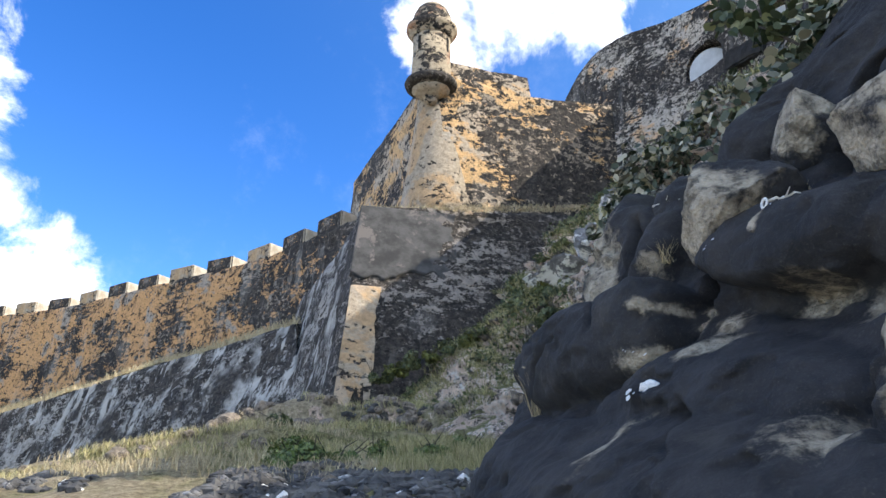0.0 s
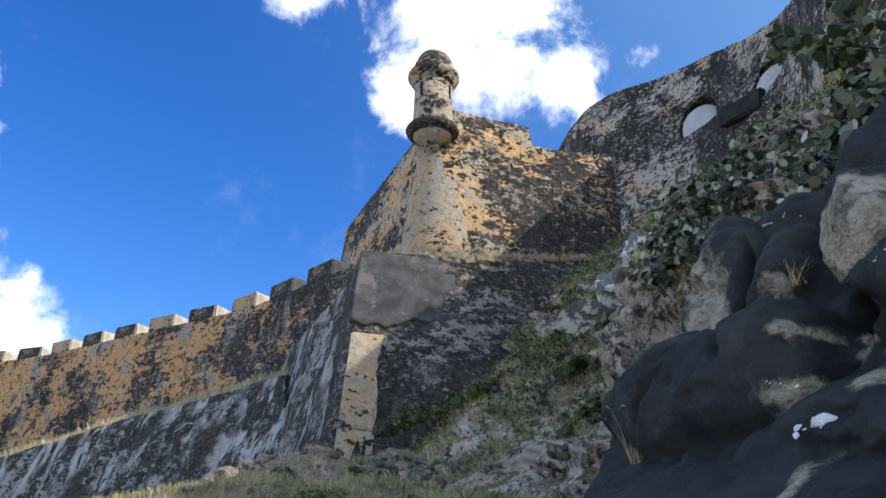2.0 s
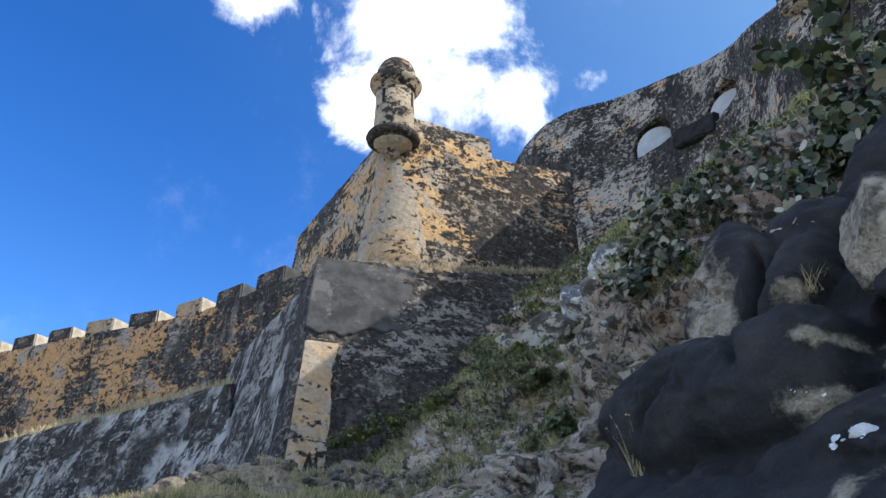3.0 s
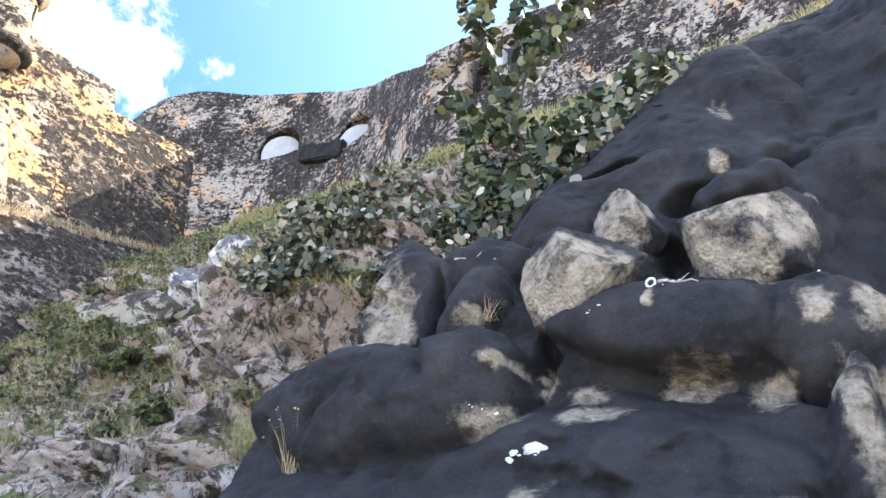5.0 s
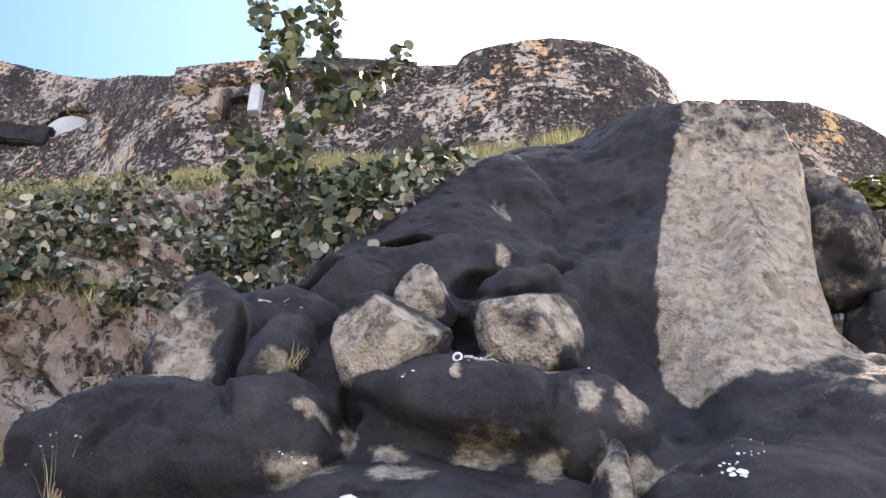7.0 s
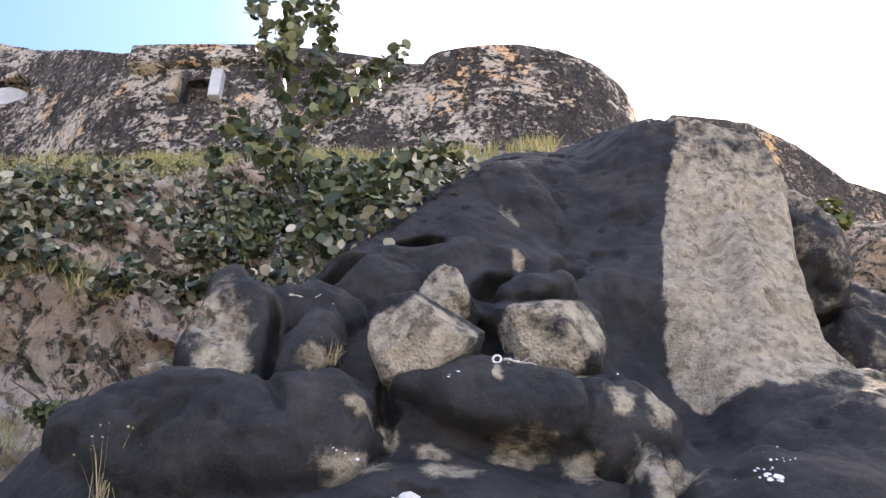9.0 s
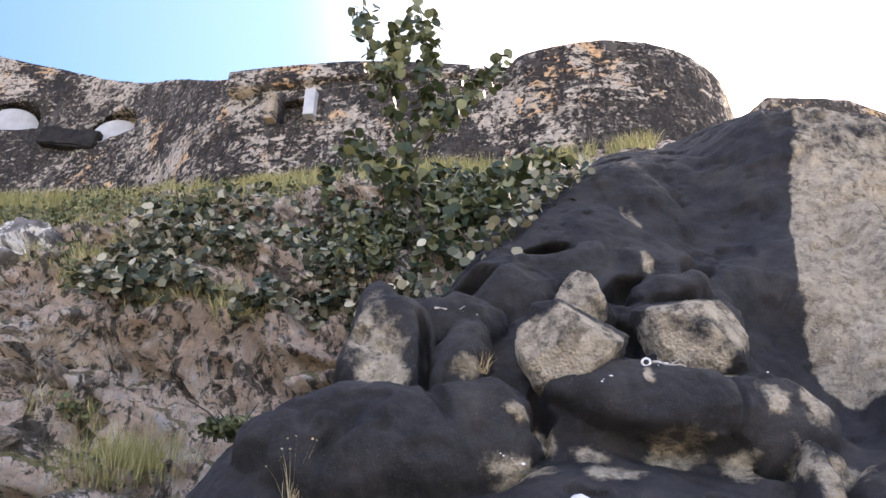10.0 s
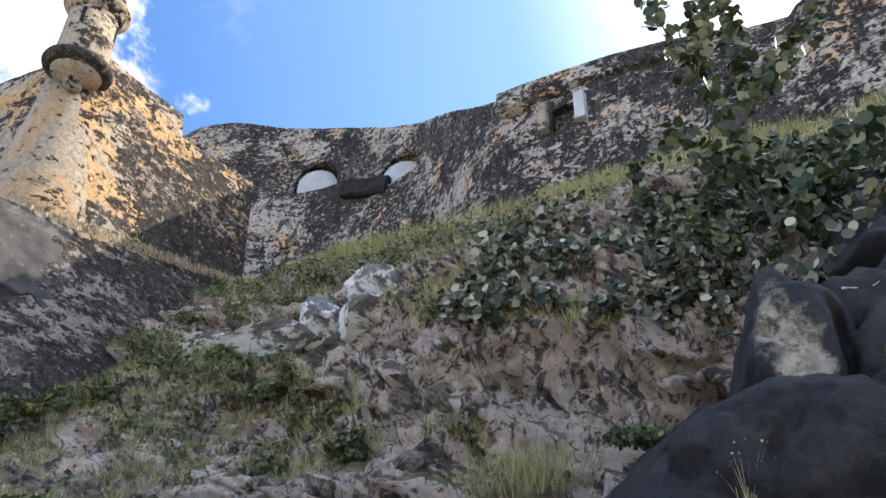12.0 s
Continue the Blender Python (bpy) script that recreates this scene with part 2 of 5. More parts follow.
FORT_TAN = fort_plaster("tan_corner_render", 0.86, 0.55, 0.22, 0.30, (0.52, 0.35, 0.20), (0.52, 0.42, 0.31), None, 1.2)
FORT_REAR = fort_plaster("patchy_rear_masonry", 0.40, 0.36, 0.58, 0.12, (0.72, 0.46, 0.26), (0.66, 0.57, 0.47), None, 1.7)
SUNLIT_CHEEK = plain_rough("sunlit_merlon_cheek", (0.40, 0.33, 0.25), (0.68, 0.61, 0.50), 1.2, 0.9, 0.01)
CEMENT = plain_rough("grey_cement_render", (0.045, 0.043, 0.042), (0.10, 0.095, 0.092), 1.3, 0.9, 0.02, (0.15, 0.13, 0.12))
LIME = plain_rough("whitewashed_plaster", (0.46, 0.47, 0.48), (0.58, 0.59, 0.60), 1.2, 0.85, 0.004)
SOOT_AND_SHADE = plain_rough("blackened_stone_and_slit_shade", (0.012, 0.012, 0.012), (0.04, 0.036, 0.033), 1.5)
CRUST = black_crust()
HILL = slope_earth("weathered_hillside", 0.40)
GROUND = slope_earth("rough_grassy_ground", 0.95)
BOUNCE_GROUND = bounce_ground()
RUBBLE = plain_rough("dark_rubble", (0.03, 0.03, 0.033), (0.16, 0.15, 0.14), 2.0, 0.9, 0.02)
CHALK = plain_rough("white_limestone", (0.10, 0.097, 0.10), (0.30, 0.29, 0.29), 3.0, 0.9, 0.06, (0.90, 0.87, 0.83), 0.51)
GUANO = plain_rough("white_droppings", (0.62, 0.62, 0.62), (0.85, 0.85, 0.84), 12.0, 0.8, 0.004)
BARK = plain_rough("grey_brown_bark", (0.05, 0.042, 0.035), (0.12, 0.10, 0.085), 9.0, 0.9, 0.01)
STRAW = leafy("dry_straw", (0.36, 0.28, 0.16), (0.62, 0.52, 0.33), 0.7)
GRASS = leafy("yellow_green_grass", (0.19, 0.20, 0.06), (0.58, 0.50, 0.24), 0.7)
SEDGE = leafy("dull_green_sedge", (0.17, 0.165, 0.06), (0.66, 0.57, 0.30), 0.7)
GREEN = leafy("deep_green_leaves", (0.035, 0.052, 0.02), (0.21, 0.22, 0.09), 0.6, 1.3)
GRAPE = leafy("sea_grape_leaves", (0.022, 0.04, 0.016), (0.26, 0.275, 0.14), 0.5, 2.0)
GRAPE_OLD = leafy("silvery_sea_grape_leaves", (0.025, 0.04, 0.018), (0.56, 0.51, 0.37), 0.55, 2.6)


# ---- building helpers ----
TABLE = np.random.RandomState(7).permutation(256)
TABLE = np.concatenate([TABLE, TABLE, TABLE])
VALUES = np.random.RandomState(8).rand(256)


def lattice(p):
    """Smooth value noise in 0..1 at the rows of p."""
    p = np.asarray(p, float)
    i = np.floor(p).astype(int)
    f = p - i
    f = f * f * f * (f * (f * 6 - 15) + 10)
    i &= 255
    total = 0
    for dx in (0, 1):
        for dy in (0, 1):
            for dz in (0, 1):
                w = (f[..., 0] if dx else 1 - f[..., 0]) * (f[..., 1] if dy else 1 - f[..., 1]) * (f[..., 2] if dz else 1 - f[..., 2])
                total = total + w * VALUES[TABLE[TABLE[TABLE[i[..., 0] + dx] + i[..., 1] + dy] + i[..., 2] + dz]]
    return total


def fbm(p, scale, octaves=4, gain=0.5):
    """Fractal noise about 0, at most about 0.5 either way."""
    p = np.asarray(p, float) * scale
    total, amp, top = 0, 1.0, 0
    for _ in range(octaves):
        total = total + amp * (lattice(p) - 0.5)
        top, amp, p = top + amp, amp * gain, p * 2.03 + 17.3
    return total / top


def mesh_of(name, verts, faces, material, smooth=True):
    me = bpy.data.meshes.new(name)
    verts = np.asarray(verts, float).reshape(-1, 3)
    faces = np.asarray(faces, int)
    me.vertices.add(len(verts))
    me.vertices.foreach_set("co", verts.ravel())
    me.loops.add(faces.size)
    me.loops.foreach_set("vertex_index", faces.ravel().astype(np.int32))
    me.polygons.add(len(faces))
    me.polygons.foreach_set("loop_start", np.arange(0, faces.size, faces.shape[1], dtype=np.int32))
    me.update(calc_edges=True)
    me.validate()
    me.materials.append(material)
    me.polygons.foreach_set("use_smooth", np.full(len(me.polygons), smooth))
    return me


def grid_faces(rows, cols, flip=False):
    r, c = np.meshgrid(np.arange(rows - 1), np.arange(cols - 1), indexing="ij")
    a = (r * cols + c).ravel()
    quads = np.stack([a, a + 1, a + cols + 1, a + cols], 1)
    return quads[:, ::-1] if flip else quads


def grid_normals(p):
    du, dv = np.gradient(p, axis=1), np.gradient(p, axis=0)
    n = np.cross(du, dv)
    return n / (np.linalg.norm(n, axis=-1, keepdims=True) + 1e-9)


def part(name, bm, material, parent=None, label="", smooth=False):
    me = bpy.data.meshes.new(name)
    bm.to_mesh(me)
    bm.free()
    me.materials.append(material)
    me.polygons.foreach_set("use_smooth", np.full(len(me.polygons), smooth))
    ob = new(name, me)
    if parent:
        ob.parent = parent
    return tagged(ob, label)


def under(name, me, parent, label=""):
    ob = new(name, me)
    ob.parent = parent
    return tagged(ob, label)


def along(knots, step):
    """Points at about even steps along a polyline, with corners a little rounded, and where each lies in knot numbers."""
    knots = np.asarray(knots, float)
    seg = np.linalg.norm(np.diff(knots, axis=0), axis=1)
    at = np.concatenate([[0], np.cumsum(seg)])
    s = np.linspace(0, at[-1], max(2, int(at[-1] / step) + 1))
    return np.stack([np.interp(s, at, knots[:, k]) for k in range(knots.shape[1])], 1), np.interp(s, at, np.arange(len(knots)))


def rounded(knots, times=2):
    """Corner-cutting, ends kept."""
    p = np.asarray(knots, float)
    for _ in range(times):
        q = np.empty((2 * len(p) - 2, p.shape[1]))
        q[0::2], q[1::2] = 0.75 * p[:-1] + 0.25 * p[1:], 0.25 * p[:-1] + 0.75 * p[1:]
        q[0], q[-1] = p[0], p[-1]
        p = q
    return p


def wall(name, foot, top, thick, material, label, step=0.25, rough=0.10, round_times=2, crumble=0.12, side=1):
    """A battered wall of real thickness. foot and top are matching rows (x, y, z); the outer face lies to the right of the run (side=1)."""
    both = np.hstack([np.asarray(foot, float), np.asarray(top, float)])
    both = rounded(both, round_times) if round_times else both
    run, _ = along(both, step)
    low, high = run[:, :3], run[:, 3:]
    n_up = max(3, int(np.max(np.linalg.norm(high - low, axis=1)) / step))
    t = np.linspace(0, 1, n_up)[None, :, None]
    front = low[:, None] * (1 - t) + high[:, None] * t
    normal = -grid_normals(front) * side
    amount = fbm(front, 0.35, 3) * rough * 2.2 + fbm(front, 1.7, 4) * rough * 1.6
    edge = np.clip(np.minimum(t[..., 0], 1 - t[..., 0]) * n_up / 2, 0.25, 1)
    front = front + normal * (amount * edge)[..., None]
    front[:, -1, 2] += fbm(high, 0.9, 4) * crumble * 2
    inward = -normal[:, -1] * [1, 1, 0]
    inward = inward / (np.linalg.norm(inward, axis=1, keepdims=True) + 1e-9)
    caps = [front[:, -1] + inward * d + np.array([0, 0, z]) for d, z in ((thick * 0.06, 0.05), (thick * 0.5, 0.08), (thick, 0.0))]
    back = [caps[-1] * [1, 1, 0] + np.stack([0 * low[:, 2], 0 * low[:, 2], low[:, 2]], 1)]
    ring = np.concatenate([front, np.stack(caps + back, 1)], 1)
    rows, cols = ring.shape[:2]
    verts = ring.reshape(-1, 3)
    r, c = np.meshgrid(np.arange(rows - 1), np.arange(cols), indexing="ij")
    a, b = (r * cols + c).ravel(), (r * cols + (c + 1) % cols).ravel()
    quads = np.stack([a, b, b + cols, a + cols], 1)
    if side < 0:
        quads = quads[:, ::-1]
    me = mesh_of(name, verts, quads, material)
    bm = bmesh.new()
    bm.from_mesh(me)
    bmesh.ops.holes_fill(bm, edges=[e for e in bm.edges if e.is_boundary], sides=0)
    bmesh.ops.recalc_face_normals(bm, faces=bm.faces)
    bm.to_mesh(me)
    bm.free()
    return tagged(new(name, me), label, "wall", kind="structure")


def block(bm, size, m, bevel=0.03, jitter=0.0, cuts=0):
    """A bevelled, slightly uneven block in bm."""
    made = bmesh.ops.create_cube(bm, size=1.0)["verts"]
    bmesh.ops.scale(bm, vec=size, verts=made)
    if bevel:
        edges = list({e for v in made for e in v.link_edges})
        made = [v for v in bmesh.ops.bevel(bm, geom=edges, offset=bevel, segments=2, affect="EDGES")["verts"]]
    island = made
    bmesh.ops.transform(bm, matrix=m, verts=island)
    return island


def lathe(profile, segments=40, uneven=0.0, seed=0):
    """A bmesh turned round z from rows (radius, z)."""
    profile = np.asarray(profile, float)
    a = np.linspace(0, 2 * math.pi, segments, endpoint=False)
    p = np.stack([profile[:, :1] * np.cos(a), profile[:, :1] * np.sin(a), profile[:, 1:] + 0 * a], -1)
    if uneven:
        p[..., :2] *= (1 + uneven * 2 * fbm(p + seed, 1.5, 3))[..., None]
    bm = bmesh.new()
    rows = [[bm.verts.new(v) for v in ring] for ring in p]
    for lo, hi in zip(rows[:-1], rows[1:]):
        for k in range(segments):
            bm.faces.new((lo[k], lo[(k + 1) % segments], hi[(k + 1) % segments], hi[k]))
    bm.faces.new(rows[0][::-1]), bm.faces.new(rows[-1])
    return bm

# ---- ground and hillside ----
def smooth(a, lo, hi):
    t = np.clip((a - lo) / (hi - lo), 0, 1)
    return t * t * (3 - 2 * t)


def ground_height(x, y):
    rise = np.interp(y, [5.0, 9.0, 12.0, 14.0, 17.0, 24.0, 28.0, 40.0, 60.0], [0.0, 0.7, 1.6, 2.05, 2.6, 3.75, 5.0, 5.8, 6.4])
    west = np.interp(x, [-60, -38, -20, -14, -10, -6], [0.24, 0.30, 0.29, 0.46, 0.70, 1.0])
    z = rise * west * smooth(x, -220, -90)
    p = np.stack([x, y, 0 * x], -1)
    rough = smooth(y, 7.5, 14) * smooth(x, -90, -60) * (1 - smooth(y, 70, 90))
    z = z + rough * (fbm(p, 0.22, 4) * 1.1 + fbm(p, 1.1, 3) * 0.35)
    # broken rocky ledges across the slope
    for y0, x0, x1, tall in ((23.6, -8.5, -0.2, 0.75), (19.0, -12, -3, 0.35), (31.5, -26, -9, 0.6)):
        line = y0 + 0.35 * (x - 0.5 * (x0 + x1)) * 0.25 + 0.9 * fbm(p, 0.5, 3)
        z = z + tall * smooth(y, line - 0.16, line + 0.16) * (1 - smooth(y, line + 0.6, line + 3.0)) * smooth(x, x0 - 1, x0 + 1) * (1 - smooth(x, x1 - 1, x1 + 1))
    return z


def make_ground():
    near_x, near_y = np.arange(-46, 10.01, 0.22), np.arange(4, 56.01, 0.22)
    out = np.array([3.0, 8.0, 20.0, 60.0, 160.0, 500.0, 1500.0, 3500.0])
    xs = np.concatenate([(near_x[0] - out)[::-1], near_x, near_x[-1] + out])
    ys = np.concatenate([(near_y[0] - out)[::-1], [near_y[0] - 1.5], near_y, near_y[-1] + out])
    y, x = np.meshgrid(np.sort(ys), xs, indexing="ij")
    p = np.stack([x, y, ground_height(x, y)], -1)
    me = mesh_of("ground", p, grid_faces(*x.shape), GROUND)
    me.materials.append(BOUNCE_GROUND)
    middle = p.reshape(-1, 3)[grid_faces(*x.shape)].mean(1)
    # added pale part near the camera, a reflector for the shaded side
    bounce_part = middle[:, 1] + 0.10 * middle[:, 0] + 2.5 * fbm(middle * [1, 1, 0], 0.4, 3) < 8.0
    me.polygons.foreach_set("material_index", bounce_part.astype(np.int32))
    tagged(new("ground", me), "rough grassy ground with an added pale area that bounces light", "ground", kind="structure")


class Profile:
    """Cross-sections of the hillside, from the toe up to the foot of the wall, at several y."""
    rows = {}

    @classmethod
    def section(cls, y, *knots):
        cls.rows[y] = knots

    @classmethod
    def point(cls, y, s):
        ys = sorted(cls.rows)
        k = np.array([cls.rows[v] for v in ys])
        t = np.arange(k.shape[1])
        at = np.array([[np.interp(y, ys, k[:, i, c]) for i in t] for c in (0, 1)])
        lo = np.clip(np.floor(s).astype(int), 0, len(t) - 2)
        f = s - lo
        x, z = (np.take_along_axis(at[c], lo[None], 0)[0] * (1 - f) + np.take_along_axis(at[c], lo[None] + 1, 0)[0] * f for c in (0, 1))
        return x, z


Profile.section(-14, (14, -0.5), (15, 3), (16, 6), (17, 9), (19, 12), (24, 14))
Profile.section(2, (11, -0.5), (12, 3.5), (13, 6.5), (14, 9.5), (17, 12.6), (21, 13.2))
Profile.section(7, (6.5, 0), (7.2, 3), (8.0, 6), (9.0, 9), (14.0, 14.8), (20, 15.0))
Profile.section(10.5, (3.0, 0.6), (4.2, 3), (5.4, 5.5), (6.4, 7.8), (13.6, 15.1), (19, 15.3))
Profile.section(13, (2.2, 1.4), (4.6, 4.2), (5.45, 6.2), (6.1, 7.9), (13.4, 15.3), (18.6, 15.5))
Profile.section(16, (1.4, 2.0), (3.7, 4.2), (4.3, 6.6), (5.0, 9.0), (12.6, 15.8), (17.6, 16.0))
Profile.section(18, (0.6, 2.5), (3.0, 4.8), (3.6, 6.6), (4.8, 9.2), (12.0, 15.6), (17, 15.8))
Profile.section(21, (0.0, 3.0), (2.7, 4.7), (3.5, 6.8), (5.1, 10.4), (11.4, 15.7), (16.4, 15.8))
Profile.section(24, (-1.6, 3.5), (2.5, 6.0), (4.0, 8.9), (5.2, 10.7), (10.0, 15.4), (15.8, 15.4))
Profile.section(28, (-3.2, 4.4), (1.0, 7.6), (2.9, 9.9), (4.2, 11.4), (7.7, 15.0), (14.0, 15.0))
Profile.section(33, (-3.0, 5.5), (0.8, 9.3), (2.6, 11.3), (4.2, 12.8), (6.2, 14.6), (10.0, 14.8))
Profile.section(38, (-2.0, 6.0), (1.5, 10.0), (3.0, 12.0), (4.5, 13.2), (6.5, 14.4), (8.5, 14.6))


def hill_points(y, s, rough=1.0):
    x, z = Profile.point(y, s)
    p = np.stack([x, y, z], -1)
    swell = fbm(p, 0.42, 4) * 2.2
    ridge = 0.28 - np.abs(fbm(p * [1, 1, 0.6] + 3.3, 0.9, 4)) * 2.0
    pits = 0.20 - np.abs(fbm(p * [1, 1, 0.7] + 8.1, 2.6, 4)) * 1.8
    shelf = np.abs((p[..., 2] * 0.55 + fbm(p + 5.5, 0.5, 3) * 2.2) % 1.0 - 0.5) * 2
    fade = smooth(s, 0.0, 0.6) * (1 - 0.8 * smooth(s, 3.5, 4.0))
    p[..., 0] -= rough * fade * (swell * 0.8 + ridge * 1.5 + pits * 1.05 + (0.5 - shelf) * 0.75 * (1 - smooth(s, 3.2, 3.9)))
    p[..., 2] += rough * fade * (fbm(p + 31, 0.9, 5) * 0.7 + ridge * 0.35)
    return p


def make_hill():
    ys = np.concatenate([np.arange(-14, 7, 0.5), np.arange(7, 38.01, 0.09)])
    ss = np.concatenate([np.linspace(0, 3, 100), np.linspace(3, 4, 90)[1:], np.linspace(4, 5, 16)[1:]])
    y, s = np.meshgrid(ys, ss, indexing="ij")
    p = hill_points(y, s)
    tagged(new("hillside", mesh_of("hillside", p, grid_faces(*y.shape, flip=True), HILL)), "steep weathered hillside of pale rock with patchy green growth", "hillside", kind="structure")


make_ground()
make_hill()


# ---- the fort ----
# bastion, upper storey: long seaward face, round corner under the sentry box, short landward face
upper = wall("wall_bastion_upper",
             [(-9.4, 49.5, 14.5), (-2.75, 35.0, 14.5), (-2.1, 33.85, 14.5), (-1.0, 34.0, 14.5), (3.0, 35.5, 14.4), (8.0, 37.4, 14.2)],
             [(-8.9, 49.5, 23.8), (-2.5, 35.6, 23.8), (-1.9, 34.6, 23.8), (-0.9, 34.75, 23.3), (3.0, 36.25, 22.75), (7.9, 38.1, 23.3)],
             2.2, FORT, "weathered ochre and black rendered bastion wall", round_times=2, rough=0.09)
# parapet on the corner
wall("wall_bastion_parapet", [(-1.3, 34.62, 22.2), (0.5, 35.29, 22.2), (3.25, 36.28, 22.2)], [(-1.3, 34.72, 24.15), (0.5, 35.39, 24.12), (3.0, 36.25, 24.05)],
     1.7, FORT, "blackened parapet with ochre render patches", round_times=0, rough=0.06)
lower = wall("wall_bastion_lower",
             [(-13.9, 48.2, 1.5), (-6.3, 31.2, 4.6), (-5.5, 27.6, 4.6), (-4.4, 27.9, 4.6), (7.0, 31.3, 5.0)],
             [(-11.6, 49.5, 14.6), (-6.0, 35.0, 14.7), (-5.3, 32.3, 14.8), (-4.4, 32.4, 14.85), (7.0, 36.2, 15.6)],
             3.6, FORT_DARK, "blackened battered plinth wall of the bastion", round_times=1, rough=0.12)
# terrace on top of the plinth
bm = bmesh.new()
bmesh.ops.contextual_create(bm, geom=[bm.verts.new(v) for v in ((-11.4, 49.5, 14.5), (-5.1, 32.6, 14.62), (7.0, 36.4, 15.2), (7.0, 50, 15.0))])
part("terrace", bm, FORT_DARK, upper, "narrow weedy ledge")
scarp_left = wall("wall_bastion_flank", [(-14.5, 46.7, 1.5), (-6.45, 30.0, 2.2)], [(-12.0, 48.2, 14.2), (-5.95, 34.6, 14.3)], 1.0, FORT_STREAK,
                  "dark flank wall with white vertical streaks", round_times=0, rough=0.12)


def render_patch(name, left, right, top, foot, material, label, proud=0.13, ragged=0.16):
    """A skin of render on the plinth with a ragged lower edge."""
    a, b, c = np.array([-5.3, 32.3, 14.8]), np.array([-4.95, 27.75, 4.6]), np.array([7.0, 36.2, 15.6])
    n = np.cross(b - a, c - a)
    n = n / np.linalg.norm(n)
    n = n if n[1] < 0 else -n
    cols, rows = 60, 40
    i, j = np.meshgrid(np.linspace(0, 1, cols), np.linspace(0, 1, rows), indexing="xy")
    wave = np.stack([i * 9, 0 * i, 0 * i + left], -1)
    drop = 1.0 + ragged * fbm(wave, 1.0, 5) + ragged * 0.3 * np.sin(i * 7)
    slip = ragged * 1.2 * fbm(np.stack([j * 7, 0 * j, 0 * j + 5 + left], -1), 1.0, 4) * (i - 0.1)
    x = left + (right - left) * (i + slip)
    z = top + (foot - top) * j * drop
    y = a[1] - ((x - a[0]) * n[0] + (z - a[2]) * n[2]) / n[1]
    p = np.stack([x, y, z], -1)
    p = p + n * (proud + fbm(p, 0.8, 3) * 0.06)[..., None]
    back = np.pad(p, ((1, 1), (1, 1), (0, 0)), mode="edge")
    back[0] -= n * 0.35
    back[-1] -= n * 0.35
    back[:, 0] -= n * 0.35
    back[:, -1] -= n * 0.35
    under(name, mesh_of(name, back, grid_faces(rows + 2, cols + 2), material), lower, label)


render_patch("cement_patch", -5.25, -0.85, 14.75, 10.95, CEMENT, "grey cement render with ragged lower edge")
render_patch("quoin_stones", -5.15, -3.9, 10.3, 4.9, FORT_TAN, "bare orange corner stones", 0.10, 0.3)
# rounded pier of pale render under the sentry box
pier = part("corner_pier", lathe([(2.3, 14.6), (2.05, 16.0), (1.75, 18.0), (1.5, 20.0), (1.35, 21.3), (1.25, 22.6)], 64, 0.03, 9), FORT_TAN, upper, "rounded tan-rendered corner", True)
pier.location = (-1.75, 35.85, 0)

# the long curtain wall with its merlons
CREST = [(-7.6, 44.6), (-9.6, 46.4), (-14.1, 50.9), (-18.2, 54.2), (-25.8, 58.6), (-33.4, 63.5), (-39.0, 66.9), (-47.4, 70.2), (-75, 80)]
LEDGE = [14.4, 14.0, 13.6, 13.2, 12.3, 11.5, 11.0, 10.2, 8.5]
curtain = wall("wall_curtain", [(x + 0.7, y - 1.1, z - 0.6) for (x, y), z in zip(CREST, LEDGE)][::-1], [(x, y, 19.0) for x, y in CREST][::-1],
               3.0, FORT_OCHRE, "long ochre curtain wall stained with black runs", round_times=1, step=0.35, rough=0.14)


def merlons():
    run, _ = along(np.array(CREST), 0.1)
    d, step = 3.2, 4.6
    while d < 70:
        k = int(d / 0.1)
        if k + 2 >= len(run):
            break
        a = run[k]
        go = run[k + 2] - run[k]
        yaw = math.degrees(math.atan2(go[1], go[0]))
        bm = bmesh.new()
        tall = 0.95 + 0.12 * random.random()
        block(bm, (2.9, 3.4, tall + 0.5), pose(0, 0, (tall + 0.5) / 2 - 0.4), 0.09)
        for v in bm.verts:
            v.co += Vector((random.uniform(-.03, .03), random.uniform(-.03, .03), random.uniform(-.03, .03)))
            if v.co.z > 0.3 and v.co.y < 0:
                v.co.z -= 0.16
        ob = part("merlon", bm, FORT_OCHRE if random.random() < 0.5 else FORT_TAN, curtain)
        ob.data.materials.append(SUNLIT_CHEEK)
        # faces towards the bastion get a paler colour: sunlight painted on the cheeks
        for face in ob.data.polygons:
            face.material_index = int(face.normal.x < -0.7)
        inward = Vector((-go[1], go[0], 0)).normalized()
        inward = inward if inward.y > 0 else -inward
        ob.matrix_basis = pose(a[0] + inward.x * 1.75, a[1] + inward.y * 1.75, 19.0, 0, 0, yaw)
        d += step


merlons()
# outwork scarp below the curtain, and the sloping weedy berm between them
SCARP = [(-8.6, 37.5, 5.2), (-16, 43.5, 4.9), (-24, 49.3, 4.4), (-37, 58.5, 2.2), (-60, 73, 0.5)]
RIM = [(-10.6, 42.6, 11.6), (-17.0, 47.0, 11.0), (-25.0, 52.6, 10.4), (-38.0, 61.4, 8.9), (-61, 75.5, 7.0)]
SCARP = [tuple(np.array(r) + 1.45 * (np.array(f) - np.array(r))) for f, r in zip(SCARP, RIM)]
scarp = wall("wall_scarp", SCARP[::-1], RIM[::-1], 2.5, FORT_STREAK, "dark lower scarp with white lime streaks", round_times=1, step=0.3, rough=0.22)
inner = np.array([(x + 0.4, y - 0.7, z - 0.3) for (x, y), z in zip(CREST, LEDGE)])
outer_line, _ = along(np.array(RIM), 0.4)
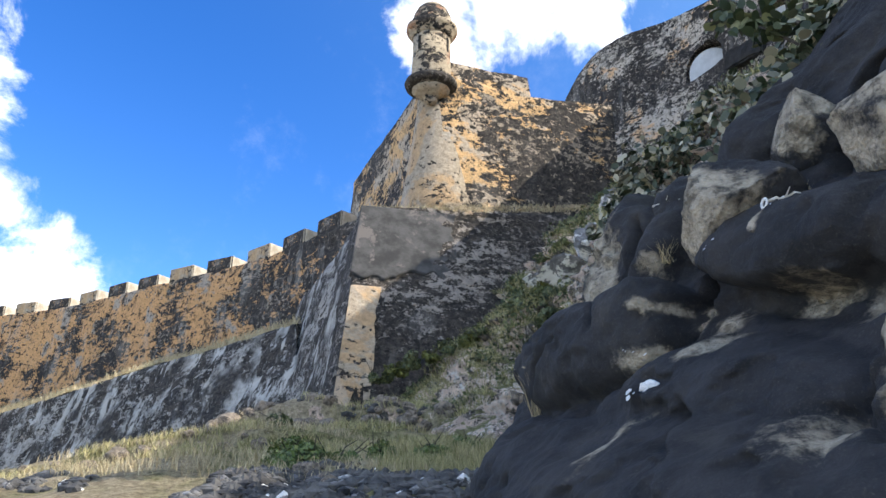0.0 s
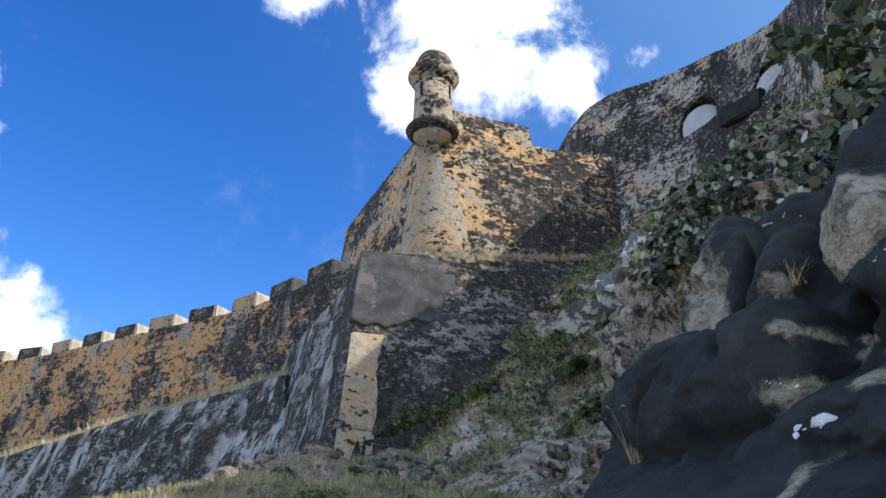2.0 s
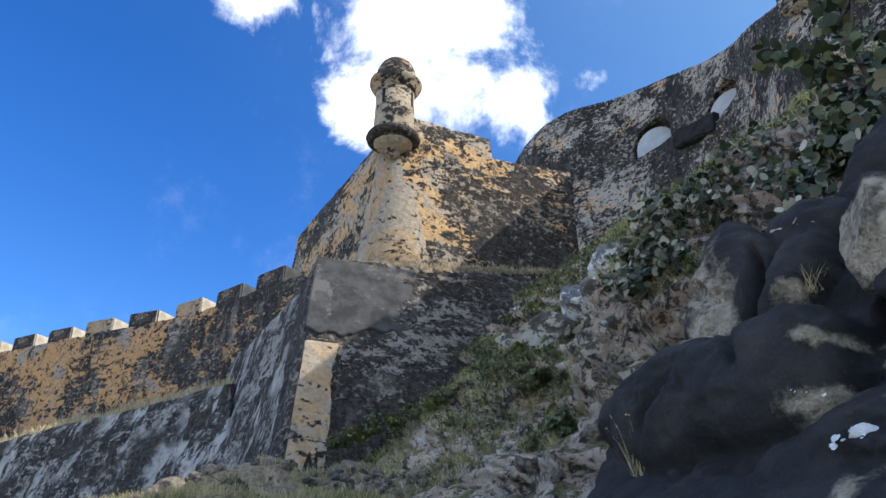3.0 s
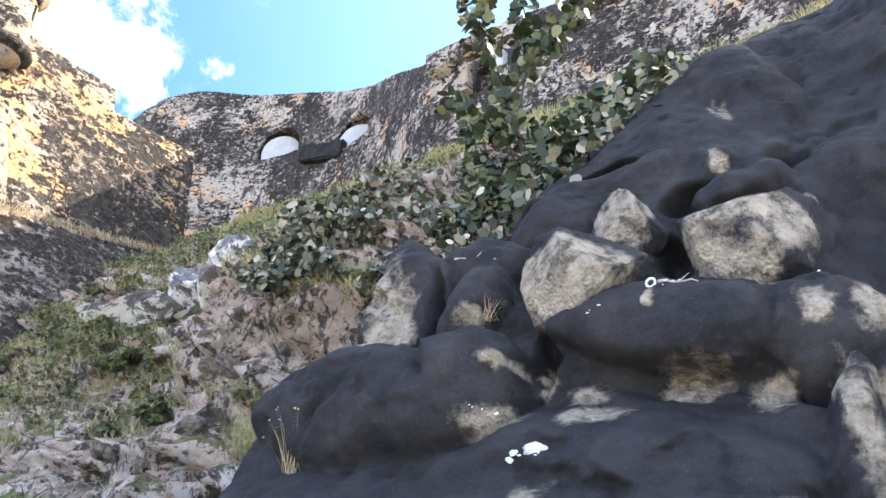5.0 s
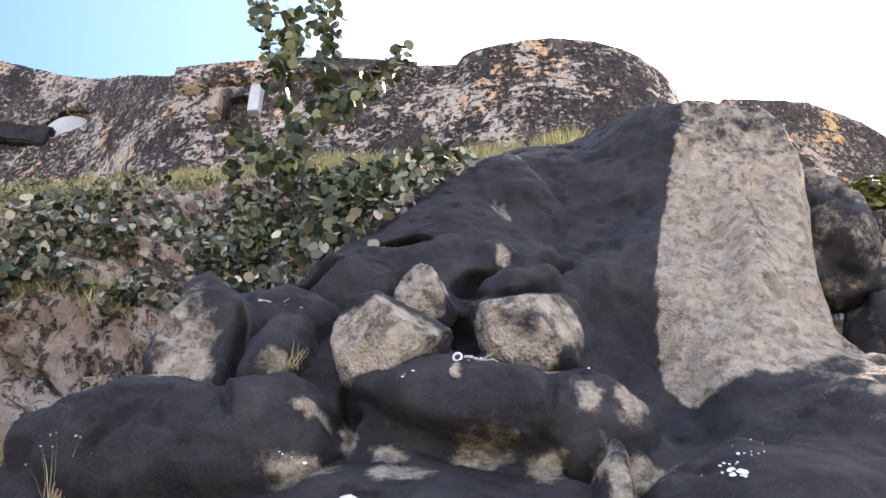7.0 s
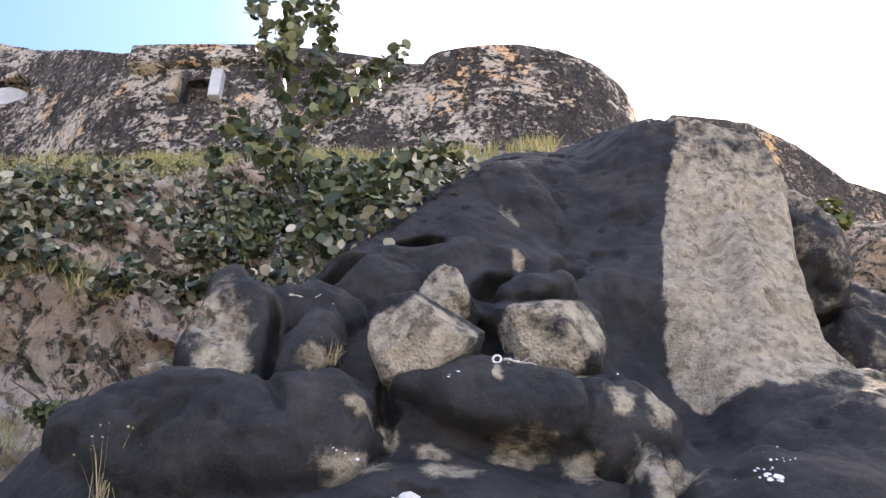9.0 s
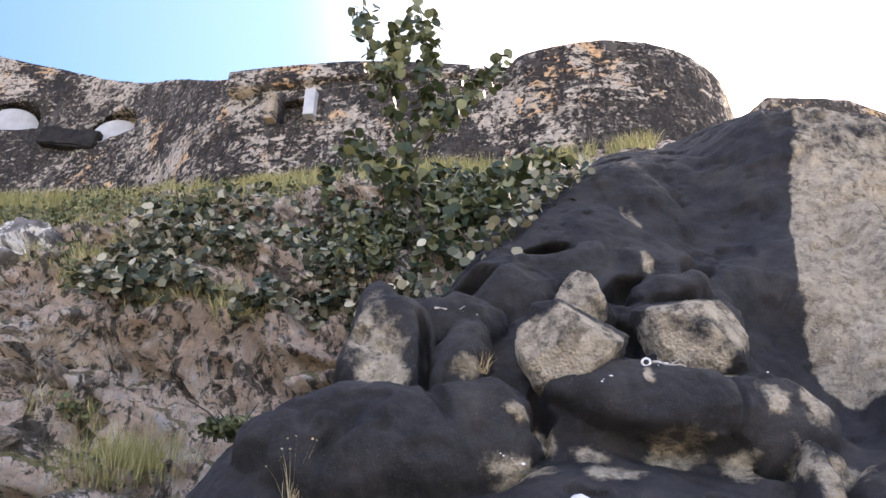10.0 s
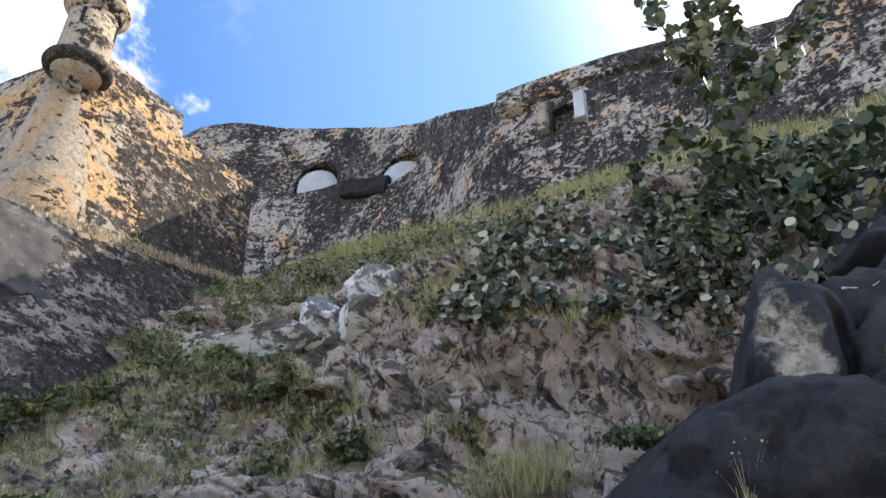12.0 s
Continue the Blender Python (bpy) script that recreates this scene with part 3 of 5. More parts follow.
inner_line = np.stack([np.interp(outer_line[:, 0], inner[::-1, 0], inner[::-1, k]) for k in range(3)], 1)
inner_line[:, 0] = outer_line[:, 0] + 1.5
t = np.linspace(0, 1, 14)[None, :, None]
berm = outer_line[:, None] * (1 - t) + inner_line[:, None] * t
berm[..., 2] += fbm(berm, 0.5, 4) * 0.7 - 0.05
tagged(new("berm", mesh_of("berm", berm, grid_faces(len(outer_line), 14), GROUND)), "sloping grassy berm below the curtain wall", "ground", kind="structure")

# rear wall that sweeps round behind the hillside
SWEEP = [(7.2, 61.0), (8.2, 57.2), (9.7, 54.2), (11.9, 51.9), (15.0, 49.0), (16.9, 45.8), (18.2, 38.5), (17.2, 33.0), (15.2, 28.2), (16.2, 22.4), (17.4, 18.6), (19.4, 12.0)]
TOPS = [35.5, 36.7, 37.7, 37.9, 37.1, 36.5, 33.0, 30.6, 26.8, 25.85, 25.5, 24.6]
sweep = wall("wall_sweep", [(x - 0.35, y - 0.45, 13.6) for x, y in SWEEP], [(x + 0.25, y + 0.15, z) for (x, y), z in zip(SWEEP, TOPS)],
             2.6, FORT_REAR, "tall curving rear wall of blackened patchy masonry", round_times=2, rough=0.16, step=0.22)
drum = wall("wall_drum", [(21.5, 15.5, 14.5), (18.45, 14.0, 14.5), (18.6, 11.5, 14.5), (19.6, 8.6, 14.5), (21.6, 6.2, 14.5), (25.5, 4.6, 14.5), (33, 5.5, 14.5)],
            [(21.6, 15.5, 25.0), (18.75, 13.95, 25.0), (18.95, 11.6, 25.1), (20.0, 8.9, 25.2), (22.0, 6.6, 25.1), (25.7, 5.1, 25.1), (33, 6.1, 25.1)],
            2.4, FORT_REAR, "rounded bastion wall with flaking pale render", round_times=2, rough=0.14)
wall("wall_distant", [(33, 3.0, 16), (39.5, -3.0, 17), (45, -9, 18), (60, -30, 18)], [(33.3, 3.4, 30), (39.8, -2.6, 32.4), (45.3, -8.6, 28.5), (60.3, -30, 28)],
     3.0, FORT, "distant sunlit fort wall with pale render", round_times=1, rough=0.2, step=0.5)


def cut(target, cutter):
    """Carve cutter out of target for good."""
    mod = target.modifiers.new("opening", "BOOLEAN")
    mod.operation, mod.object, mod.solver = "DIFFERENCE", cutter, "EXACT"
    made = bpy.data.meshes.new_from_object(target.evaluated_get(bpy.context.evaluated_depsgraph_get()))
    target.modifiers.clear()
    target.data = made
    bpy.data.objects.remove(cutter)


def arch_mesh(wide, tall, deep, segments=14):
    """A round-headed block along y, its foot at z = 0."""
    bm = bmesh.new()
    r = wide / 2
    outline = [(-r, 0), (r, 0)] + [(r * math.cos(a), max(0.0, tall - r * 0.95) + r * 0.95 * math.sin(a)) for a in np.linspace(0, math.pi, segments)]
    face = bm.faces.new([bm.verts.new((x, 0, z)) for x, z in outline])
    grown = bmesh.ops.extrude_face_region(bm, geom=[face])["geom"]
    bmesh.ops.translate(bm, vec=(0, deep, 0), verts=[g for g in grown if isinstance(g, bmesh.types.BMVert)])
    bmesh.ops.recalc_face_normals(bm, faces=bm.faces)
    return bm


def embrasure(x, y, z, yaw, wide, tall):
    """A vaulted opening through the rear wall, closed by a whitewashed panel."""
    cutter = part("cutter", arch_mesh(wide + 0.5, tall + 0.3, 3.4), LIME)
    cutter.matrix_world = pose(x, y, z, 0, 0, yaw) @ pose(0, -1.8, 0)
    bpy.context.view_layer.update()
    cut(sweep, cutter)
    panel = part("arched_panel", arch_mesh(wide, tall, 0.12), LIME, sweep, "whitewashed round-headed panel")
    panel.matrix_basis = pose(x, y, z, 0, 0, yaw) @ pose(0, 1.2, -0.01)


embrasure(15.85, 46.3, 30.85, -46, 3.0, 2.1)
embrasure(17.5, 38.7, 28.65, -60, 2.9, 1.9)
# black sloping buttress between the two openings
bm = bmesh.new()
block(bm, (4.4, 1.9, 1.3), pose(0, 0.4, -0.65), 0.1)
bmesh.ops.subdivide_edges(bm, edges=bm.edges[:], cuts=7, use_grid_fill=True)
for v in bm.verts:
    if v.co.z > 0 and v.co.y < 0:
        v.co.z -= 0.5
    v.co += Vector(fbm(np.array(v.co) + k, 1.1, 3) * 0.4 for k in (0, 9, 18))
buttress = part("buttress", bm, SOOT_AND_SHADE, sweep, "black sloping stone buttress")
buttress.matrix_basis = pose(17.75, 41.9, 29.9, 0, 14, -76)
# square recess with whitewashed jambs; the right one paler, sunlight put into its colour
cutter = bmesh.new()
block(cutter, (1.3, 1.6, 1.4), pose(0, 0, 0.7), 0)
cutter = part("cutter", cutter, SOOT_AND_SHADE)
cutter.matrix_world = pose(15.9, 23.5, 22.95, 0, 0, -72)
bpy.context.view_layer.update()
cut(sweep, cutter)
for dx, wide, white in ((-0.9, 0.45, FORT_TAN), (0.98, 0.5, LIME)):
    bm = bmesh.new()
    block(bm, (wide, 0.5, 1.5), pose(dx, 0.05, 0.75), 0.02)
    jamb = part("jamb", bm, white, sweep, "whitewashed stone jamb, right one paler for sunlight")
    jamb.matrix_basis = pose(15.75, 23.5, 22.9, 0, 0, -72)
# straight parapet course
wall("wall_parapet", [(15.0, 26.9, 25.3), (15.85, 23.9, 25.3), (16.95, 20.1, 25.1), (18.3, 15.6, 24.4)], [(15.0, 26.9, 26.45), (15.88, 23.9, 26.4), (17.0, 20.1, 26.1), (18.4, 15.6, 25.1)],
     1.2, FORT_REAR, "weathered rendered parapet course on the rear wall", round_times=1, rough=0.03, crumble=0.03)


def sentry_box():
    base = new("sentry_box")
    tagged(base, "domed round stone sentry box on a moulded corbel", "sentry box")
    base.matrix_world = pose(-2.2, 34.25, 21.0)
    bowl = lathe([(0.08, 0.30), (0.26, 0.38), (0.37, 0.47), (0.35, 0.57), (0.28, 0.62), (0.50, 0.70), (0.78, 0.84), (0.98, 1.00), (1.0, 1.14)], 48, 0.012)
    corbel = part("corbel", bowl, FORT_TAN, base, "tan ring-moulded stone corbel", True)
    ring = lathe([(0.90, 1.08), (1.16, 1.12), (1.34, 1.24), (1.40, 1.40), (1.34, 1.54), (1.06, 1.64)], 48, 0.012)
    part("moulding", ring, FORT_DARK, corbel, "blackened round moulding", True)
    shaft = lathe([(1.08, 1.6), (1.05, 1.9), (1.02, 2.8), (1.0, 4.3)], 64, 0.02, 3)
    shaft = part("shaft", shaft, FORT_PALE, base, "cream render flaking off to red stone", True)
    part("cornice", lathe([(1.0, 4.2), (1.12, 4.28), (1.12, 4.40), (1.30, 4.55), (1.38, 4.70), (1.38, 4.86), (1.22, 4.92), (1.05, 4.98)], 48), FORT_PALE, base, "moulded stone cornice", True)
    dome = part("dome", lathe([(1.12, 4.9), (1.10, 5.20), (1.02, 5.60), (0.84, 6.00), (0.56, 6.30), (0.22, 6.44)], 40, 0.02, 5), FORT_PALE, base, "worn cream dome", True)
    part("finial", lathe([(0.22, 6.40), (0.26, 6.48), (0.18, 6.60), (0.06, 6.68)], 16), FORT_DARK, dome, "", True)
    # sighting slits as solid dark blocks, coloured like the shade inside
    for az in (-35, 60, -125):
        bm = bmesh.new()
        block(bm, (0.16, 0.10, 0.85), pose(0, 0, 0), 0.02)
        slit = part("slit", bm, SOOT_AND_SHADE, shaft, "dark block coloured as a sighting slit's shade")
        a = radians(az)
        slit.matrix_basis = pose(1.0 * math.sin(a), -1.0 * math.cos(a), 3.55, 0, 0, az)


sentry_box()

# ---- the black rock ----
RN = np.array([-0.859, -0.400, 0.320])
RU = np.array([0.422, -0.907, 0.0])
RV = np.array([0.290, 0.135, 0.948])
RO = np.array([3.1, 6.8, 4.0])


def soft_max(a, b, k):
    h = np.clip(0.5 + 0.5 * (a - b) / k, 0, 1)
    return b * (1 - h) + a * h + k * h * (1 - h)


def blurred(a, r):
    """Mean over a square of 2 r + 1 cells."""
    for axis in (0, 1):
        pad = [(r + 1, r) if k == axis else (0, 0) for k in (0, 1)]
        c = np.cumsum(np.pad(a, pad, mode="edge"), axis)
        n = a.shape[axis]
        a = (np.take(c, np.arange(2 * r + 1, 2 * r + 1 + n), axis) - np.take(c, np.arange(n), axis)) / (2 * r + 1)
    return a


class Relief:
    """A rock face as heights h over a leaning plane (u across, v up)."""

    def __init__(self, u, v):
        self.u, self.v = u, v
        self.h = -0.42 - 0.03 * u - 0.19 * v
        self.base = self.h.copy()
        self.bare = np.zeros_like(u)
        q = np.stack([u, v, 0 * u], -1)
        self.ragged = fbm(q + 90, 4.0, 4) * 0.22
        self.wu = u + fbm(q, 0.9, 3) * 0.36 + fbm(q + 20, 2.6, 3) * 0.20
        self.wv = v + fbm(q + 50, 0.9, 3) * 0.32 + fbm(q + 70, 2.6, 3) * 0.20

    def radius(self, u, v, ru, rv, turn):
        a = radians(turn)
        du, dv = self.wu - u, self.wv - v
        return np.hypot((du * math.cos(a) + dv * math.sin(a)) / ru, (dv * math.cos(a) - du * math.sin(a)) / rv)

    def mound(self, u, v, ru, rv, height, turn=0, flat=2.0, k=0.10):
        """A rounded rock whose crown stands at the given height over the plane."""
        r = self.radius(u, v, ru, rv, turn)
        deep = max(0.45, 0.8 * min(ru, rv))
        self.h = soft_max(self.h, np.where(r < 1, height - deep + deep * np.clip(1 - r ** flat, 0, 1) ** 0.5, -9), k)

    def hollow(self, u, v, ru, rv, deep, turn=0):
        r = self.radius(u, v, ru, rv, turn)
        self.h = self.h - deep * (1 - smooth(r, 0.35, 1.0))

    def patch(self, u, v, ru, rv, turn=0, strong=1.0, soft=0.5):
        a = radians(turn)
        du, dv = self.u - u + self.ragged, self.v - v + self.ragged * 0.7
        r = np.hypot((du * math.cos(a) + dv * math.sin(a)) / ru, (dv * math.cos(a) - du * math.sin(a)) / rv)
        self.bare = np.maximum(self.bare, strong * (1 - smooth(r, 1 - soft, 1.0 + soft * 0.3)))


def make_rock():
    v, u = np.meshgrid(np.arange(-5.2, 10.6, 0.03), np.arange(-6.5, 8.0, 0.03), indexing="ij")
    f = Relief(u, v)
    # upper face, shoulder and the big buttress
    f.h += smooth(u, 2.4, 4.0) * (0.10 * smooth(v, 0.3, 2.5) + 0.85 * smooth(v, 3.0, 7.2))
    f.hollow(2.3, 0.9, 0.9, 1.9, 0.55, 8)
    f.hollow(2.0, 4.4, 1.2, 2.2, 0.20)
    # a fold runs down the buttress, which flares out at its foot
    f.h += 0.24 * np.exp(-((u - 4.1 - 0.16 * (v - 2.4)) / 0.30) ** 2) * smooth(v, 0.9, 2.0) * (1 - smooth(v, 3.9, 5.4))
    f.h -= 0.12 * np.exp(-((u - 3.65 - 0.2 * (v - 2.4)) / 0.25) ** 2) * smooth(v, 1.2, 2.2) * (1 - smooth(v, 3.9, 5.4))
    f.h += 0.65 * smooth(u, 3.0, 5.0) * (1 - smooth(v, -0.6, 1.2))
    f.mound(1.0, 5.0, 0.6, 1.6, -1.22, 15, 2, 0.4)
    f.mound(-0.9, 2.7, 1.2, 0.6, -0.70, 25, 2, 0.35)
    f.mound(0.1, 3.9, 0.8, 0.8, -1.02, 20, 2, 0.35)
    f.mound(-1.25, 2.0, 0.7, 0.55, -0.45, 30, 2, 0.35)
    f.hollow(-0.70, 3.30, 0.52, 0.28, 1.8, 8)
    f.hollow(-1.98, 2.28, 0.62, 0.36, 1.5, 28)
    f.hollow(0.35, 2.25, 0.40, 0.34, 0.55)
    f.hollow(0.22, 1.15, 0.26, 0.5, 0.6, 10)
    f.hollow(1.35, 2.75, 0.35, 0.5, 0.35, -20)
    # boulders' bed, shelves and slabs
    f.mound(0.88, 2.13, 0.52, 0.34, -0.52, 5)
    f.mound(0.62, 2.85, 0.26, 0.42, -0.72, -12, 2, 0.15)
    f.mound(-2.10, 1.25, 0.62, 0.45, -0.16, -12, 2, 0.3)
    f.mound(-2.02, 0.50, 0.40, 0.58, 0.02, -8, 2.2, 0.15)
    f.mound(-3.0, 0.74, 0.64, 1.10, -0.02, 4, 5, 0.10)
    f.hollow(-3.75, 0.12, 0.34, 0.26, 0.7, 10)
    f.hollow(-2.50, 0.55, 0.10, 0.7, 0.35, 12)
    f.hollow(0.35, -0.80, 1.5, 0.30, 0.22, -6)
    f.hollow(1.26, -0.80, 0.20, 0.24, 0.40)
    f.mound(0.05, -0.10, 1.12, 0.50, 0.20, -7, 3, 0.10)
    f.mound(1.36, -0.30, 0.76, 0.52, -0.02, -16, 2.6, 0.15)
    f.mound(1.78, -0.92, 0.22, 0.26, -0.10, 20, 2, 0.08)
    f.mound(-2.75, -0.78, 1.62, 0.66, 0.42, 2, 2.6, 0.12)
    f.mound(-1.80, -0.58, 0.55, 0.46, 0.38, -8, 2.6, 0.15)
    f.hollow(-1.16, -0.45, 0.15, 0.60, 0.45, -4)
    f.mound(-0.5, -2.00, 1.9, 0.98, 0.40, -2, 3.2, 0.15)
    f.mound(-0.93, -1.70, 0.26, 0.28, 0.50, 0, 2, 0.10)
    f.mound(-2.6, -2.55, 1.6, 0.85, 0.65, 3, 2.4, 0.2)
    f.mound(-3.5, -2.15, 1.5, 0.75, 0.30, 2, 2.6, 0.2)
    f.mound(1.47, -1.62, 0.24, 0.94, 0.26, -5, 2.0, 0.06)
    f.mound(3.1, -2.0, 1.5, 1.3, 0.62, -10, 2.2, 0.4)
    f.mound(-0.4, -3.6, 3.6, 1.6, 1.15, 0, 2.2, 0.5)
    f.mound(4.2, -1.2, 1.6, 1.4, 0.20, 20, 2.2, 0.4)
    f.mound(-3.95, -0.55, 0.55, 0.5, -0.25, 0)
    for crack in ((-2.35, -0.35, 0.12, 0.55, 0.14, 25), (-3.3, -0.9, 0.12, 0.5, 0.14, -30), (0.95, -0.15, 0.10, 0.4, 0.10, -12), (-0.2, -2.2, 0.12, 0.6, 0.14, 40)):
        f.hollow(*crack)
    # the outline: crest, right and left ends roll away
    crest = np.interp(u, [-6.5, -3.9, -3.3, -2.4, -1.6, -0.1, 1.2, 2.9, 4.0, 4.8, 5.6, 8], [0.0, 0.6, 1.75, 1.75, 3.0, 5.2, 6.3, 6.9, 7.0, 6.9, 6.6, 4.0])
    past = np.maximum(0, v - crest)
    fall = 0.45 * past + 0.9 * np.maximum(0, past - 2.6) + 0.10 * past ** 2 * smooth(u, 2.5, 4)
    right = np.interp(v, [-5, -1.5, 0.3, 1.4, 2.4, 4.0, 5.6, 6.7, 9], [7.2, 6.6, 5.5, 4.9, 5.05, 5.5, 5.95, 5.9, 5.8])
    beyond = np.maximum(0, u - right + 0.2)
    fall = fall + 2.6 * beyond ** 1.6
    left = np.interp(v, [-5, -2.4, -1.6, -0.9, 0.0, 0.4, 0.9, 1.8, 2.4, 3.4], [-4.5, -4.75, -4.7, -4.5, -4.2, -3.7, -3.45, -3.4, -2.6, -1.9])
    q3 = np.stack([u, v, 0 * u], -1)
    short = np.maximum(0, left + 0.25 - u + fbm(q3, 1.2, 3) * 0.3)
    fall = fall + np.where(v < 0.35, 1.15, 2.2) * short ** 1.2
    f.h -= fall
    # weathered relief
    p = RO + u[..., None] * RU + v[..., None] * RV + f.h[..., None] * RN
    f.h += fbm(p, 0.8, 3) * 0.26 + fbm(p, 2.2, 5) * 0.17 - 0.09 * smooth(fbm(p + 77, 1.9, 3), 0.08, 0.22) + (0.15 - np.abs(fbm(p + 40, 1.3, 4))) * 0.20
    # places where the crust is off
    # the big buttress is bare from its left arris round to its right edge
    arris = np.interp(v, [0.2, 0.65, 2.8, 4.9, 7.2], [2.8, 2.5, 2.83, 3.5, 4.2]) + fbm(q3, 2.2, 4) * 0.16
    sole = 0.42 + 0.10 * (u - 3.1) + fbm(q3 + 9, 1.5, 3) * 0.25
    panel = smooth(u, arris - 0.06, arris + 0.10) * smooth(v, sole - 0.25, sole + 0.18) * (1 - 0.55 * smooth(v, 3.4, 6.4))
    # bare drops along the fold, drawing its shade, and at the lower right
    panel = panel * (1 - 0.45 * np.exp(-((u - 4.25 - 0.22 * (v - 2.6)) / 0.28) ** 2) * smooth(v, 1.2, 2.2) * (1 - smooth(v, 3.8, 5.0))) * (1 - 0.5 * smooth(u, 3.9, 4.9) * (1 - smooth(v, 0.9, 1.8)))
    apron = 0.42 * smooth(u, 3.3, 4.6) * smooth(v, -1.6, -0.4) * (1 - smooth(v, 0.6, 1.2))
    f.bare = np.maximum(f.bare, np.maximum(panel, apron))
    # pale undersides and the rim of the shelf below them
    for spot in ((-0.66, -0.84, 0.36, 0.20), (0.28, -0.80, 0.40, 0.24), (0.90, -0.95, 0.24, 0.24), (1.80, -1.05, 0.30, 0.24), (-0.50, -1.14, 0.42, 0.20), (-1.42, -1.18, 0.40, 0.18),
                 (1.36, -0.26, 0.20, 0.30), (1.80, -0.33, 0.22, 0.40), (1.48, -1.5, 0.20, 0.85), (0.64, 2.75, 0.17, 0.30), (-0.95, -2.25, 0.14, 0.4), (-1.14, -0.55, 0.13, 0.45),
                 (1.55, 1.75, 0.12, 0.15), (1.05, 0.38, 0.30, 0.09), (-1.42, -0.58, 0.20, 0.13), (0.05, 0.02, 0.08, 0.2)):
        f.patch(*spot, 4, 1.15, 1.4)
    f.patch(-3.02, 0.62, 0.50, 0.95, 8, 0.72, 1.2)
    f.patch(-2.95, 0.02, 0.34, 0.34, 0, 1.0, 0.9)
    f.patch(-2.80, 0.15, 0.28, 0.30, 0, 0.8, 0.7)
    f.patch(-1.95, 0.2, 0.18, 0.25, 0, 0.55, 0.7)
    f.patch(-0.80, -2.5, 0.14, 0.7, 5, 0.45, 1.2)
    f.patch(1.1, -2.3, 0.6, 0.3, -15, 0.45, 0.9)
    f.patch(0.75, 4.2, 0.22, 0.6, 6, 0.45, 0.8)
    rough = fbm(p * [1, 1, 1.8], 7.0, 4) * 0.08 * (1 - 0.6 * smooth(u, 1.9, 2.4)) + fbm(p + 3, 4.5, 3) * 0.14 * (1 - smooth(u, 1.9, 2.4))
    f.h += np.clip(f.bare, 0, 1) * rough + fbm(p, 6.0, 4) * 0.035
    # rocks that stand out sag a little, so that their undersides overhang
    f.sag = 0.42 * np.clip(f.h - blurred(f.h, 22), -0.30, 0.30) * (1 - smooth(u, 1.0, 1.25)) * smooth(u, -1.7, -0.9)
    p = RO + u[..., None] * RU + (v - f.sag)[..., None] * RV + f.h[..., None] * RN
    me = mesh_of("rock_outcrop", p, grid_faces(*u.shape), CRUST)
    spot = me.attributes.new("bare", "FLOAT", "POINT")
    spot.data.foreach_set("value", np.clip(f.bare * 1.25, 0, 1.25).ravel().astype(np.float32))
    tagged(new("rock_outcrop", me), "black crusted rock outcrop with bare sandy patches", "rock", kind="structure")
    return f


def on_rock(f, u, v, out=0.0):
    i = int(round((v + 5.2) / 0.03))
    j = int(round((u + 6.5) / 0.03))
    return Vector(RO + u * RU + (v - f.sag[i, j]) * RV + (f.h[i, j] + out) * RN)


FACE = make_rock()


def unit_rows(a):
    return a / (np.linalg.norm(a, axis=-1, keepdims=True) + 1e-9)


def boulder(u, v, h, ru, rv, rn, turn, seed, dark_top, taper, label):
    """A loose pale boulder wedged in the outcrop."""
    bm = bmesh.new()
    bmesh.ops.create_icosphere(bm, subdivisions=6, radius=1.0)
    c = np.array([w.co for w in bm.verts])
    c = np.sign(c) * np.abs(c) ** 0.80
    d = fbm(c + seed * 7.1, 1.1, 3) * 0.45 + fbm(c + seed, 3.5, 4) * 0.22 + fbm(c + seed, 8.0, 3) * 0.11
    # broken flat faces
    rng = np.random.RandomState(seed * 13 + 1)
    for axis in unit_rows(rng.normal(size=(14, 3))):
        over = c @ axis
        c = c - np.maximum(0, over - rng.uniform(0.66, 0.92))[:, None] * axis * 0.85
    c = c * (1 + d * 0.55)[:, None]
    c[:, 0] = c[:, 0] * (1 + taper * c[:, 1] * (-1 if seed == 2 else 1))
    a = radians(turn)
    x, y = c[:, 0] * math.cos(a) - c[:, 1] * math.sin(a), c[:, 0] * math.sin(a) + c[:, 1] * math.cos(a)
    q = RO + (u + x * ru)[:, None] * RU + (v + y * rv)[:, None] * RV + (h + c[:, 2] * rn)[:, None] * RN
    middle = q.mean(0)
    for w, place in zip(bm.verts, q):
        w.co = place - middle
    bmesh.ops.recalc_face_normals(bm, faces=bm.faces)
    ob = part("boulder", bm, CRUST, None, label, True)
    tagged(ob, "", "boulder", "pale boulders in the outcrop")
    ob.location = middle
    spot = ob.data.attributes.new("bare", "FLOAT", "POINT")
    rim = np.hypot(x, y)
    value = np.clip(0.78 + 1.0 * fbm(c + seed, 2.5, 4) - 0.7 * smooth(rim, 0.72, 1.05) - dark_top * smooth(y, 0.35, 0.8), 0, 1)
    spot.data.foreach_set("value", value.astype(np.float32))


boulder(-0.82, 0.42, -0.14, 0.72, 0.64, 0.56, -14, 1, 0.75, 0.30, "large pale pitted boulder wedged in black rock")
boulder(-0.42, 1.74, -0.66, 0.38, 0.52, 0.40, 20, 2, 0.0, 0.35, "small pale pointed boulder on the black rock")
boulder(0.88, 1.02, -0.58, 0.74, 0.72, 0.60, -12, 3, 0.55, 0.15, "pale rounded boulder with dark rim")

